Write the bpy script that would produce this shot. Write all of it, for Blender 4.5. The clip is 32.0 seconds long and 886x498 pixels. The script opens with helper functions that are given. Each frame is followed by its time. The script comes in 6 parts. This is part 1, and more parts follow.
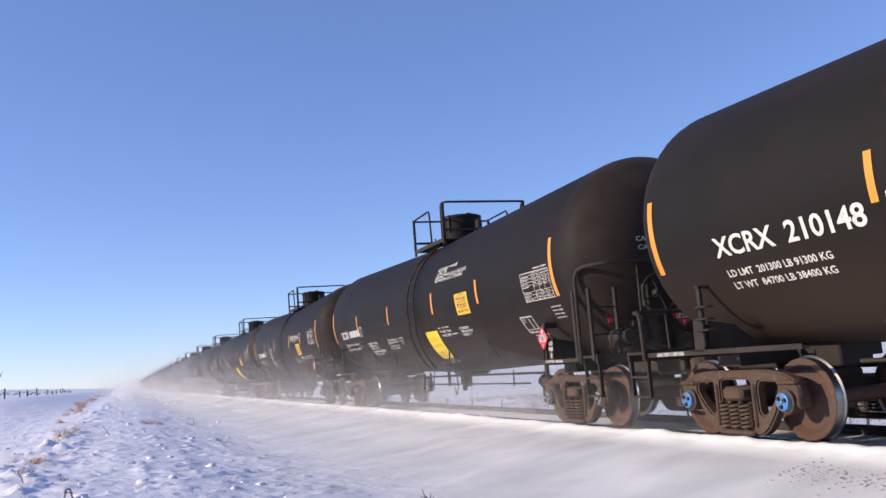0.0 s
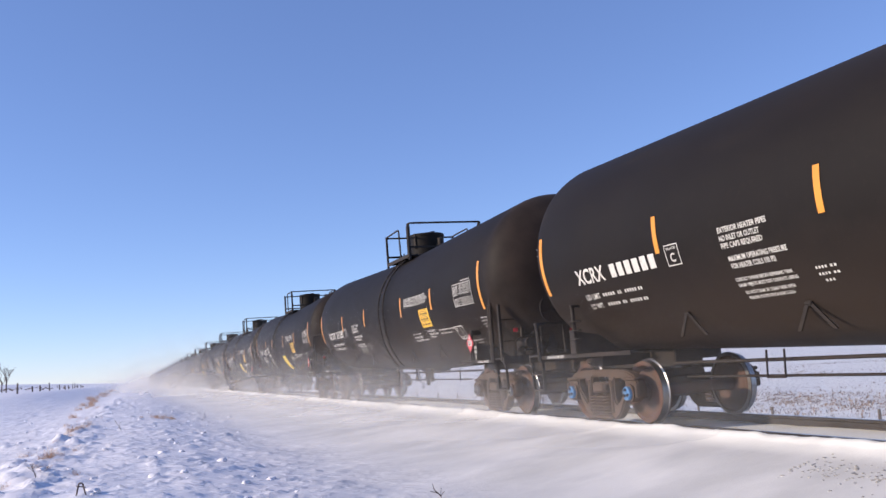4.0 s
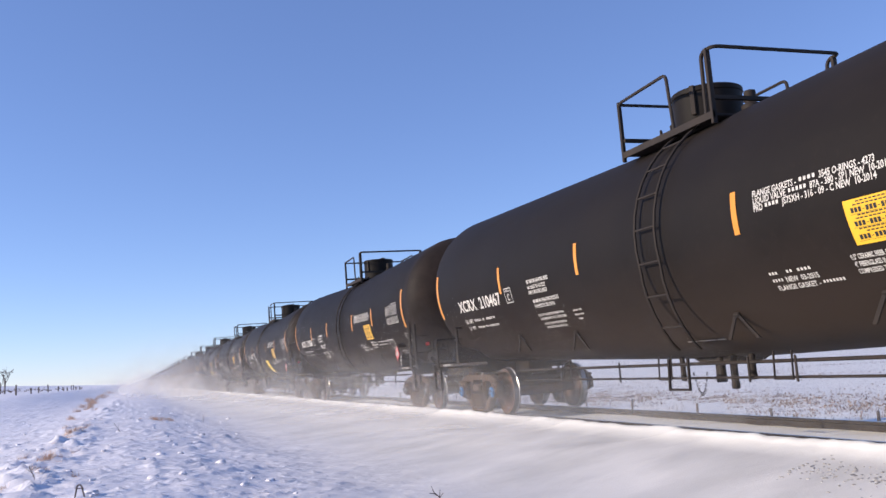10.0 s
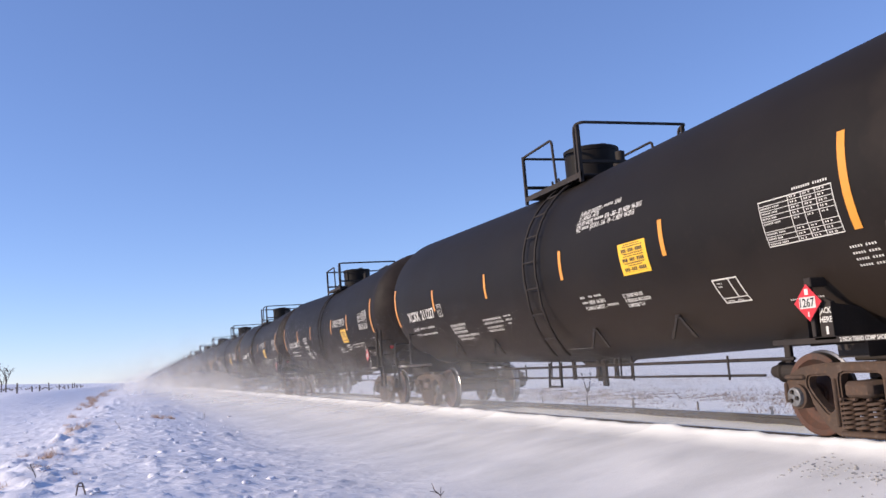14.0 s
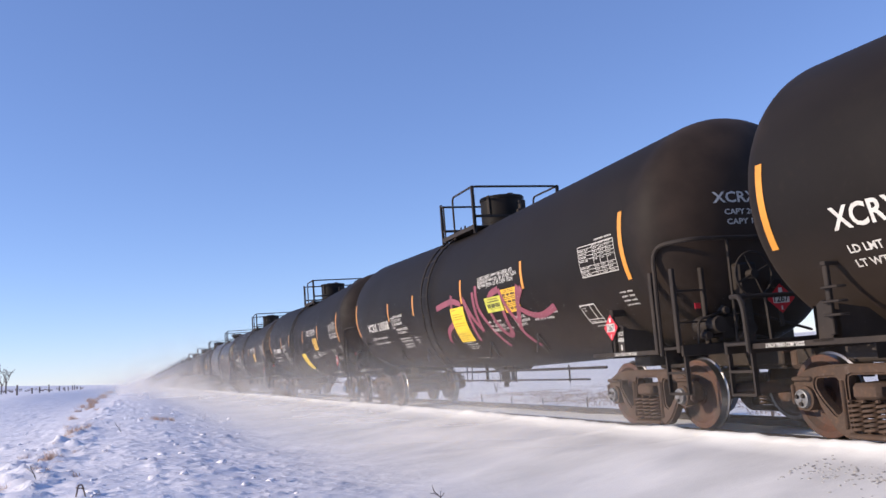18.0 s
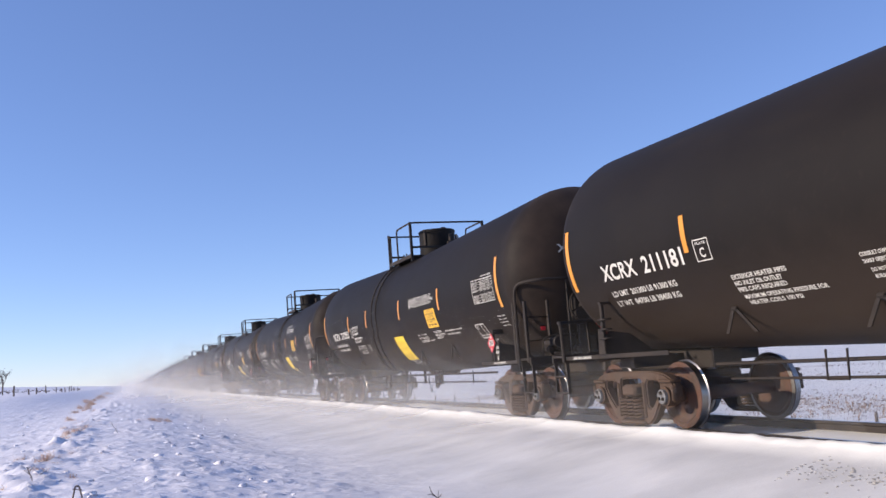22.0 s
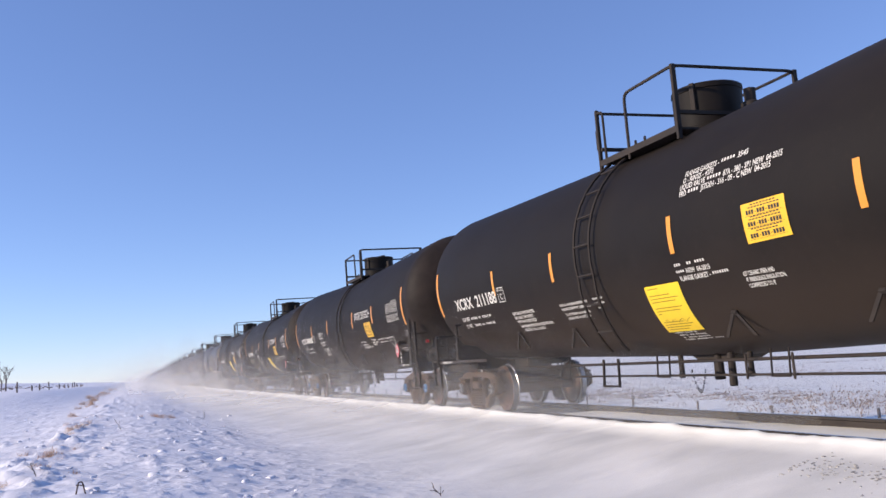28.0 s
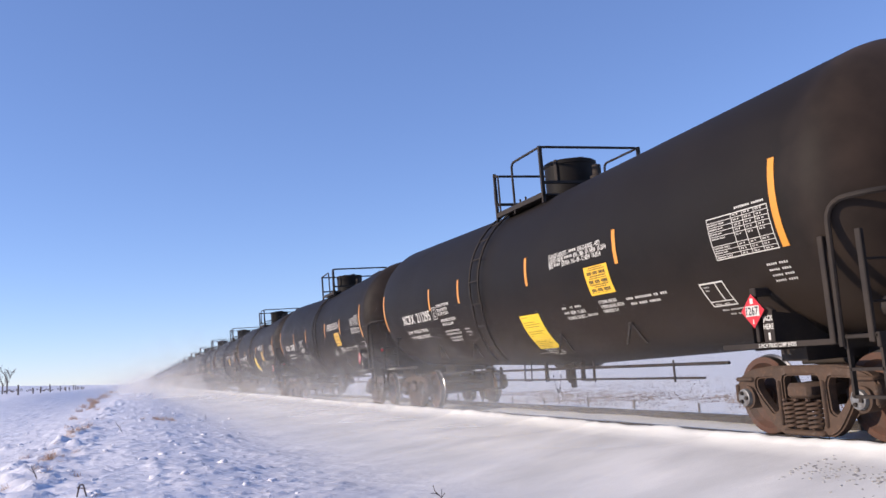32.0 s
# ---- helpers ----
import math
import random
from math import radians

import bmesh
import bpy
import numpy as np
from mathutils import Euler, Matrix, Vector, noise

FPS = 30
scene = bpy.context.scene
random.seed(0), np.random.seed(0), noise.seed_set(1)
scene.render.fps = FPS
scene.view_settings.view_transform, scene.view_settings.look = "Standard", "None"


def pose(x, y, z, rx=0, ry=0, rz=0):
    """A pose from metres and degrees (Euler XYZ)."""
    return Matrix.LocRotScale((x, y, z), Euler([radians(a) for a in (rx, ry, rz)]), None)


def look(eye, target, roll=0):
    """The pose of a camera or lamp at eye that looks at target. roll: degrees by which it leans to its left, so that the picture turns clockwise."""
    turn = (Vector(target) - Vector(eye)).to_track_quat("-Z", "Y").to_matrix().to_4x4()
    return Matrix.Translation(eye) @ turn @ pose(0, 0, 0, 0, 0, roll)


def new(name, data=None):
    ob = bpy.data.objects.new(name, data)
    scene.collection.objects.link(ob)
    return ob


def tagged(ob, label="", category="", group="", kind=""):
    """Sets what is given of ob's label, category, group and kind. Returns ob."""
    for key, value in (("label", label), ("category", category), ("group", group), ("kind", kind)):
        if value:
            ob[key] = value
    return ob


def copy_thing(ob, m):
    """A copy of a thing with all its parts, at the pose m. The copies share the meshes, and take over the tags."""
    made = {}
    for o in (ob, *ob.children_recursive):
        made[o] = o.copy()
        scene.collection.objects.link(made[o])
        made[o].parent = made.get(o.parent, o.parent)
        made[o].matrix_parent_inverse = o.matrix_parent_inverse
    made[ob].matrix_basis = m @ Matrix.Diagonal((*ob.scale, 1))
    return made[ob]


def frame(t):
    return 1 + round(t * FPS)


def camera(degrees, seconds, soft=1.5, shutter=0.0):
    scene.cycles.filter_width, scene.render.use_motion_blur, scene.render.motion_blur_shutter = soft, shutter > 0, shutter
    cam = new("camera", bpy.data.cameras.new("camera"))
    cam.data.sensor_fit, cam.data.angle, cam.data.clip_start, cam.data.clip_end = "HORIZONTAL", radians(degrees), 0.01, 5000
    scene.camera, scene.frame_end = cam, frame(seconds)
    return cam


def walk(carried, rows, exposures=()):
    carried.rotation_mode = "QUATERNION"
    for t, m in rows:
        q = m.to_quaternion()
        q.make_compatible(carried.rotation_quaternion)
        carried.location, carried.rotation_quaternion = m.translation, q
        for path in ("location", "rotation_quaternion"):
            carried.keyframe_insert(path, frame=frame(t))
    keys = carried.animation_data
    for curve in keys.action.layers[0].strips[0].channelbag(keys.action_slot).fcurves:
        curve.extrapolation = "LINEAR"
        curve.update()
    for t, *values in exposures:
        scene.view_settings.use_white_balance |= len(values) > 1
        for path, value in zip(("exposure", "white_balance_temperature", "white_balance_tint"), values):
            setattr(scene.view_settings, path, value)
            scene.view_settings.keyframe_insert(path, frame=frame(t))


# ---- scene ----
TRACK = 7.887      # x of the track's centre line; the rails' top is z = 0
EYE = (0.0, 0.0, 1.161)
LENS_PX = 1530.3
cam = camera(54.26, 32.0, 1.5)


def aim(dx, dy):
    """The tripod's aim, nudged by a small shake of the picture."""
    a = radians(19.901) - math.atan(dx / LENS_PX)
    b = radians(7.287) + math.atan(dy / LENS_PX)
    to = Vector((math.sin(a) * math.cos(b), math.cos(a) * math.cos(b), math.sin(b)))
    return look(EYE, Vector(EYE) + 10 * to, -4.453)


SHAKE = [(0, -17.6, 6.2), (0.5, -16.8, 6.2), (1, -10.8, 4.6), (1.5, -3, 3.1), (2, 1.6, 0), (2.5, 0, 0), (3, 0.8, 0), (3.5, 1.5, -1.5), (5.5, -4.6,
         1.5), (6, -1.5, -3.1), (6.5, 0, -0.8), (7, -3, 3.1), (7.5, -1.5, 0), (8, -1.5, -1.5), (8.5, 1.5, 0), (9, 0, 0), (9.5, 0, 0), (10, -1.5, 1.6),
         (10.5, -1.5, 0), (11, -0.8, 0), (11.5, -1.5, -1.5), (12, 2.3, -1.6), (12.5, 3.1, -1.6), (13, -3, 0), (13.5, -1.5, 0), (14, 0, -1.5), (14.5,
         -1.5, 1.5), (15, 12.2, -3.1), (15.5, 9.2, -3.1), (17.5, -0.8, 0.8), (18, 0, 1.6), (18.5, 1.5, -1.5), (19, -3.1, 0), (19.5, 3, -1.5), (20,
         -2.3, 0), (20.5, 1.5, -1.5), (21, -1.5, 0), (21.5, 0, -0.8), (22, -4.6, 3.1), (22.5, -2.3, 0), (23, 3, -3.1), (23.5, 0, 0), (24, -6.9, 1.6),
         (24.5, 1.5, 0), (25, 0, 0), (25.5, -1.5, 1.6), (27.5, -2.3, 0.8), (28, 0, -3.1), (28.5, -1.5, 0), (29, 1.6, 0), (29.5, 4.6, -1.5), (30, -1.5,
         1.6), (30.5, 3, -2.3), (31, -3.9, 1.6), (31.5, -0.8, 1.6), (32, 1.5, 1.6)]
walk(cam, [(t, aim(dx, dy)) for t, dx, dy in SHAKE], [(0.0, 0.27, 6200, 24), (32.0, 0.27, 6200, 24)])

# ---- light ----
SUN_EL, SUN_AZ = radians(21.0), radians(-80.0)
to_sun = Vector((math.sin(SUN_AZ) * math.cos(SUN_EL), math.cos(SUN_AZ) * math.cos(SUN_EL), math.sin(SUN_EL)))
world = bpy.data.worlds.new("sky")
scene.world = world
scene.cycles.transparent_max_bounces = 24
world.use_nodes = True
wn = world.node_tree.nodes
sky = wn.new("ShaderNodeTexSky")
sky.sky_type, sky.sun_disc = "NISHITA", False
sky.sun_elevation, sky.sun_rotation = SUN_EL, SUN_AZ
sky.altitude, sky.air_density, sky.dust_density, sky.ozone_density = 800, 0.85, 0.0, 3.1
haze = wn.new("ShaderNodeMix")          # an even veil of blue winter haze over the whole sky
haze.data_type = "RGBA"
haze.inputs["Factor"].default_value = 0.3
haze.inputs["B"].default_value = (0.96, 1.72, 3.65, 1)
world.node_tree.links.new(sky.outputs[0], haze.inputs["A"])
world.node_tree.links.new(haze.outputs["Result"], wn["Background"].inputs[0])
wn["Background"].inputs[1].default_value = 0.15
sun = new("sun", bpy.data.lights.new("sun", "SUN"))
sun.data.energy, sun.data.angle, sun.data.color = 3.75, radians(0.53), (1.0, 0.89, 0.64)
sun.matrix_world = look(Vector(to_sun) * 50, (0, 0, 0))


# ---- materials ----
def material(name, colour, rough=0.6, metal=0.0, spots=(), bump=(), spec=0.5, coat=0.0):
    """A worn surface. spots: rows of (scale, low, high, colour, roughness, amount) laid over the base by noise; bump: (scale, height) rows."""
    m = bpy.data.materials.new(name)
    m.use_nodes = True
    nt = m.node_tree
    bsdf = nt.nodes["Principled BSDF"]
    tc = nt.nodes.new("ShaderNodeTexCoord")
    col = nt.nodes.new("ShaderNodeRGB")
    col.outputs[0].default_value = (*colour, 1)
    c_out = col.outputs[0]
    val = nt.nodes.new("ShaderNodeValue")
    val.outputs[0].default_value = rough
    r_out = val.outputs[0]
    for scale, low, high, c2, r2, amount in spots:
        nz = nt.nodes.new("ShaderNodeTexNoise")
        nz.inputs["Detail"].default_value = 6
        if isinstance(scale, tuple):
            mp = nt.nodes.new("ShaderNodeMapping")
            mp.inputs["Scale"].default_value = scale
            nt.links.new(tc.outputs["Object"], mp.inputs[0])
            nt.links.new(mp.outputs[0], nz.inputs["Vector"])
            nz.inputs["Scale"].default_value = 1
        else:
            nz.inputs["Scale"].default_value = scale
            nt.links.new(tc.outputs["Object"], nz.inputs["Vector"])
        ramp = nt.nodes.new("ShaderNodeMapRange")
        ramp.inputs["From Min"].default_value, ramp.inputs["From Max"].default_value = low, high
        ramp.inputs["To Max"].default_value = amount
        nt.links.new(nz.outputs["Fac"], ramp.inputs["Value"])
        mix = nt.nodes.new("ShaderNodeMix")
        mix.data_type = "RGBA"
        nt.links.new(ramp.outputs[0], mix.inputs["Factor"])
        nt.links.new(c_out, mix.inputs["A"])
        mix.inputs["B"].default_value = (*c2, 1)
        c_out = mix.outputs["Result"]
        mr = nt.nodes.new("ShaderNodeMix")
        nt.links.new(ramp.outputs[0], mr.inputs["Factor"])
        nt.links.new(r_out, mr.inputs["A"])
        mr.inputs["B"].default_value = r2
        r_out = mr.outputs["Result"]
    nt.links.new(c_out, bsdf.inputs["Base Color"])
    nt.links.new(r_out, bsdf.inputs["Roughness"])
    bsdf.inputs["Metallic"].default_value = metal
    bsdf.inputs["Specular IOR Level"].default_value = spec
    n_out = None
    for scale, height in bump:
        nz = nt.nodes.new("ShaderNodeTexNoise")
        nz.inputs["Scale"].default_value = scale
        nz.inputs["Detail"].default_value = 5
        nt.links.new(tc.outputs["Object"], nz.inputs["Vector"])
        b = nt.nodes.new("ShaderNodeBump")
        b.inputs["Distance"].default_value = height
        nt.links.new(nz.outputs["Fac"], b.inputs["Height"])
        if n_out:
            nt.links.new(n_out, b.inputs["Normal"])
        n_out = b.outputs[0]
    if n_out:
        nt.links.new(n_out, bsdf.inputs["Normal"])
    return m


def tank_paint(name, k, rough, spec):
    """Black tank paint, chalked and dusted by k."""
    c = [(0.0165 * k, 0.0124 * k, 0.0098 * k), (0.021 * k, 0.0165 * k, 0.0135 * k), (0.028 * k, 0.0215 * k, 0.017 * k), (0.04 * k, 0.031 * k, 0.025 * k)]
    m = material(name, c[0], rough, 0, [(0.7, 0.35, 0.75, c[1], rough - 0.02, 0.7), ((2.5, 0.6, 0.35), 0.48, 0.75, c[2], rough + 0.06, 0.5), ((9, 1.2, 0.7), 0.55, 0.8, c[2], rough + 0.1, 0.5), (11, 0.58, 0.8, c[3], 0.8, 0.35)], [(0.9, 0.006), (45, 0.0005)], spec)
    m.node_tree.nodes["Principled BSDF"].inputs["Diffuse Roughness"].default_value = 1.0
    return m


M_TANK = tank_paint("black_tank_paint", 1.0, 0.6, 0.14)
M_CHALK = tank_paint("chalky_dark_grey_tank_paint", 2.3, 0.44, 0.22)


def add_grime_and_flank_lift(m):
    """Brown road grime thrown up on the heads of the tank and, thinner, on its lower flanks, with a streaky edge; on
    the flanks the colour also lightens the shaded lower shell.
    """
    nt = m.node_tree
    bsdf = nt.nodes["Principled BSDF"]
    tc, xyz = nt.nodes.new("ShaderNodeTexCoord"), nt.nodes.new("ShaderNodeSeparateXYZ")
    nt.links.new(tc.outputs["Object"], xyz.inputs[0])
    nz = nt.nodes.new("ShaderNodeTexNoise")
    nz.inputs["Scale"].default_value, nz.inputs["Detail"].default_value = 2.2, 7
    nt.links.new(tc.outputs["Object"], nz.inputs["Vector"])

    def math_node(op, a, b):
        n = nt.nodes.new("ShaderNodeMath")
        n.operation = op
        for i, v in enumerate((a, b)):
            if isinstance(v, (int, float)):
                n.inputs[i].default_value = v
            else:
                nt.links.new(v, n.inputs[i])
        return n.outputs[0]

    def span(v, lo, hi, top):
        n = nt.nodes.new("ShaderNodeMapRange")
        n.inputs["From Min"].default_value, n.inputs["From Max"].default_value, n.inputs["To Max"].default_value = lo, hi, top
        nt.links.new(v, n.inputs["Value"])
        return n.outputs[0]
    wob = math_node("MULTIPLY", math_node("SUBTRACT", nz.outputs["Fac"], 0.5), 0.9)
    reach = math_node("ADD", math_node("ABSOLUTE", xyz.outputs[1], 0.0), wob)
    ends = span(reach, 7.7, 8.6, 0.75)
    # grows towards the belly: partly grime, partly fill light put into the colour
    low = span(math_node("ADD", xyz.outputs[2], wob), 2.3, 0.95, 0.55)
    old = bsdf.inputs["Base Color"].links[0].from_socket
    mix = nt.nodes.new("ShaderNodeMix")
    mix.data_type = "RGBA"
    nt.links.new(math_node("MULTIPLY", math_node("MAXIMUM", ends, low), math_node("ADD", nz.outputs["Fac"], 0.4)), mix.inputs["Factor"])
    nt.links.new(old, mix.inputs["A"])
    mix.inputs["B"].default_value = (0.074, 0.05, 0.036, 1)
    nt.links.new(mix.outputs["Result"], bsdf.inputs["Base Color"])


add_grime_and_flank_lift(M_TANK)
add_grime_and_flank_lift(M_CHALK)
M_UNDER = material("dusty_black_steel", (0.027, 0.0205, 0.0165), 0.72, 0, [(3, 0.4, 0.7, (0.05, 0.037, 0.028), 0.8, 0.7), (25, 0.6, 0.85, (0.09, 0.072, 0.06), 0.85, 0.4)], [(30, 0.002)], 0.3)
M_TRUCK = material("rusty_cast_steel", (0.085, 0.054, 0.038), 0.85, 0, [(4, 0.4, 0.7, (0.066, 0.048, 0.037), 0.88, 0.8), (22, 0.5, 0.75, (0.14, 0.082, 0.05), 0.88, 0.6), (9, 0.6, 0.75, (0.21, 0.175, 0.15), 0.9, 0.4)], [(35, 0.004), (6, 0.004)], 0.25)
M_WHEEL = material("rust_brown_wheel_steel", (0.1, 0.052, 0.036), 0.75, 0.0, [(3, 0.4, 0.65, (0.075, 0.054, 0.043), 0.75, 0.9), (20, 0.5, 0.8, (0.17, 0.07, 0.04), 0.8, 0.6)], [(30, 0.002)], 0.3)
M_TREAD = material("polished_tread_steel", (0.34, 0.325, 0.31), 0.36, 1.0, [(14, 0.5, 0.8, (0.3, 0.27, 0.25), 0.45, 0.6)])
M_RAIL = material("brown_rail_steel", (0.04, 0.031, 0.027), 0.7, 0.2, [(6, 0.4, 0.7, (0.025, 0.021, 0.02), 0.8, 0.8)], [(30, 0.002)])
M_RAILTOP = material("shiny_rail_head", (0.42, 0.42, 0.42), 0.3, 1.0, [(10, 0.5, 0.8, (0.25, 0.23, 0.22), 0.5, 0.6)])
M_WHITE = material("worn_white_stencil", (0.66, 0.63, 0.56), 0.6, 0, [(14, 0.52, 0.8, (0.35, 0.33, 0.3), 0.7, 0.6)])
M_ORANGE = material("orange_reflector_sheet", (0.75, 0.3, 0.03), 0.35, 0, [(3, 0.4, 0.8, (0.55, 0.2, 0.02), 0.5, 0.4)])
M_YELLOW = material("yellow_panel_film", (0.9, 0.62, 0.015), 0.45, 0, [(5, 0.45, 0.8, (0.7, 0.45, 0.03), 0.55, 0.4)])
M_AMBER = material("amber_panel_film", (0.88, 0.5, 0.02), 0.45, 0, [(5, 0.45, 0.8, (0.66, 0.36, 0.02), 0.55, 0.4)])
M_OCHRE = material("brown_ochre_ink", (0.36, 0.22, 0.01), 0.6)
M_LIME = material("faded_lime_film", (0.62, 0.6, 0.06), 0.5, 0, [(6, 0.45, 0.7, (0.25, 0.27, 0.04), 0.55, 0.6)])
M_RED = material("red_placard_sheet", (0.62, 0.025, 0.03), 0.4, 0, [(8, 0.5, 0.8, (0.4, 0.03, 0.03), 0.5, 0.4)])
M_INK = material("black_ink", (0.02, 0.02, 0.02), 0.6)
M_BLUE = material("blue_bearing_cap", (0.06, 0.2, 0.42), 0.5, 0, [(9, 0.45, 0.7, (0.1, 0.13, 0.17), 0.65, 0.7)])
M_GREY = material("grey_bearing_cap", (0.2, 0.2, 0.2), 0.5, 0.3, [(9, 0.45, 0.75, (0.09, 0.07, 0.06), 0.7, 0.7)])
M_HOSE = material("black_rubber", (0.02, 0.02, 0.02), 0.7)
M_GRAFF = material("pink_spray_paint", (0.3, 0.075, 0.105), 0.65, 0, [(2.5, 0.4, 0.65, (0.2, 0.055, 0.075), 0.65, 0.7), (30, 0.6, 0.8, (0.1, 0.035, 0.045), 0.65, 0.5)])
M_WOOD = material("weathered_post_wood", (0.16, 0.125, 0.1), 0.85, 0, [((30, 30, 3), 0.4, 0.7, (0.08, 0.065, 0.055), 0.9, 0.8)])
M_STRAW = material("dry_straw", (0.66, 0.47, 0.34), 0.8, 0, [(6, 0.4, 0.7, (0.4, 0.24, 0.15), 0.85, 0.7)])
M_STUB = material("grey_brown_stubble", (0.3, 0.23, 0.185), 0.85, 0, [(6, 0.4, 0.7, (0.18, 0.13, 0.1), 0.85, 0.7)])
M_TWIG = material("grey_brown_twigs", (0.12, 0.09, 0.075), 0.85)
M_STONE = material("grey_gravel", (0.36, 0.34, 0.31), 0.85, 0, [(15, 0.45, 0.7, (0.5, 0.48, 0.46), 0.9, 0.7)], [(40, 0.004)])


def snow_material():
    m = bpy.data.materials.new("wind_packed_snow")
    m.use_nodes = True
    nt = m.node_tree
    bsdf = nt.nodes["Principled BSDF"]
    tc = nt.nodes.new("ShaderNodeTexCoord")

    def noise_of(scale, detail=6, stretch=None):
        nz = nt.nodes.new("ShaderNodeTexNoise")
        nz.inputs["Scale"].default_value, nz.inputs["Detail"].default_value = scale, detail
        src = tc.outputs["Object"]
        if stretch:
            mp = nt.nodes.new("ShaderNodeMapping")
            mp.inputs["Scale"].default_value = stretch
            mp.inputs["Rotation"].default_value = (0, 0, radians(22))
            nt.links.new(src, mp.inputs[0])
            src = mp.outputs[0]
        nt.links.new(src, nz.inputs["Vector"])
        return nz.outputs["Fac"]

    def blend(fac, lo, hi, a, b, amount=1.0):
        r = nt.nodes.new("ShaderNodeMapRange")
        r.inputs["From Min"].default_value, r.inputs["From Max"].default_value, r.inputs["To Max"].default_value = lo, hi, amount
        nt.links.new(fac, r.inputs["Value"])
        x = nt.nodes.new("ShaderNodeMix")
        x.data_type = "RGBA"
        nt.links.new(r.outputs[0], x.inputs["Factor"])
        for sock, v in (("A", a), ("B", b)):
            if isinstance(v, tuple):
                x.inputs[sock].default_value = (*v, 1)
            else:
                nt.links.new(v, x.inputs[sock])
        return x.outputs["Result"]

    base = blend(noise_of(0.5), 0.3, 0.7, (0.93, 0.9, 0.905), (0.86, 0.83, 0.838))
    # blotchy greyer beige snow across the ditch and bank, paler from x = 6.5 on
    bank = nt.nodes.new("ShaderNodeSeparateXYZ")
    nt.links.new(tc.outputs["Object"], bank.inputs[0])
    drab = blend(noise_of(1.1, 8, (0.6, 1.05, 1)), 0.36, 0.66, (0.77, 0.75, 0.715), (0.63, 0.615, 0.585))
    base = blend(bank.outputs[0], 1.6, 4.4, base, blend(bank.outputs[0], 6.25, 6.5, drab, (0.88, 0.86, 0.8)), 1.0)
    # bare stubble of the field beyond the track, thinning out with distance
    xyz = nt.nodes.new("ShaderNodeSeparateXYZ")
    nt.links.new(tc.outputs["Object"], xyz.inputs[0])
    side = nt.nodes.new("ShaderNodeMapRange")
    side.inputs["From Min"].default_value, side.inputs["From Max"].default_value = TRACK + 12.0, TRACK + 18.0
    nt.links.new(xyz.outputs[0], side.inputs["Value"])
    stub = nt.nodes.new("ShaderNodeMapRange")
    stub.inputs["From Min"].default_value, stub.inputs["From Max"].default_value = 0.44, 0.6
    nt.links.new(noise_of(3.2, 9), stub.inputs["Value"])
    both = nt.nodes.new("ShaderNodeMath")
    both.operation = "MULTIPLY"
    nt.links.new(side.outputs[0], both.inputs[0])
    nt.links.new(stub.outputs[0], both.inputs[1])
    base = blend(both.outputs[0], 0.0, 1.0, base, (0.45, 0.36, 0.31), 0.3)
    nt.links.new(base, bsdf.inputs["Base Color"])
    bsdf.inputs["Roughness"].default_value = 0.65
    bsdf.inputs["Specular IOR Level"].default_value = 0.3
    left = nt.nodes.new("ShaderNodeMapRange")
    left.inputs["From Min"].default_value, left.inputs["From Max"].default_value = 4.6, 2.0
    nt.links.new(xyz.outputs[0], left.inputs["Value"])
    crust = nt.nodes.new("ShaderNodeMath")
    crust.operation = "MULTIPLY"
    lumps = nt.nodes.new("ShaderNodeMapRange")
    lumps.inputs["From Min"].default_value, lumps.inputs["From Max"].default_value = 0.46, 0.78
    nt.links.new(noise_of(3.6, 7), lumps.inputs["Value"])
    nt.links.new(lumps.outputs[0], crust.inputs[0])
    nt.links.new(left.outputs[0], crust.inputs[1])
    last = None
    for fac, d in ((crust.outputs[0], 0.022), (noise_of(0.9, 5, (0.45, 1.6, 1)), 0.03), (noise_of(7, 4, (0.5, 1.4, 1)), 0.005), (noise_of(55, 3), 0.002)):
        b = nt.nodes.new("ShaderNodeBump")
        b.inputs["Distance"].default_value = d
        nt.links.new(fac, b.inputs["Height"])
        if last:
            nt.links.new(last, b.inputs["Normal"])
        last = b.outputs[0]
    nt.links.new(last, bsdf.inputs["Normal"])
    return m


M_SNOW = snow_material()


# ---- mesh helpers ----
def mesh_of(name, bm, mat, smooth=False):
    me = bpy.data.meshes.new(name)
    bm.to_mesh(me)
    bm.free()
    for m in mat if isinstance(mat, (list, tuple)) else [mat]:
        me.materials.append(m)
    if smooth:
        me.polygons.foreach_set("use_smooth", [True] * len(me.polygons))
        me.set_sharp_from_angle(angle=radians(smooth if smooth > 1 else 35))
    return me


def part(name, bm, mat, parent=None, label="", at=None, smooth=False):
    me = bm if isinstance(bm, bpy.types.Mesh) else mesh_of(name, bm, mat, smooth)
    ob = new(name, me)
    ob.parent = parent
    if at is not None:
        ob.matrix_basis = at
    if label:
        ob["label"] = label
    return ob


def box(bm, centre, size, turn=None, bevel=0.0, mat=0):
    m = Matrix.Translation(centre) @ (turn or Matrix()) @ Matrix.Diagonal((*size, 1))
    made = bmesh.ops.create_cube(bm, size=1, matrix=m)["verts"]
    if bevel:
        edges = {e for v in made for e in v.link_edges}
        done = bmesh.ops.bevel(bm, geom=list(edges), offset=bevel, segments=1, affect="EDGES")
        made = [v for v in made if v.is_valid] + done["verts"]
    if mat:
        for f in {f for v in made for f in v.link_faces}:
            f.material_index = mat
    return made


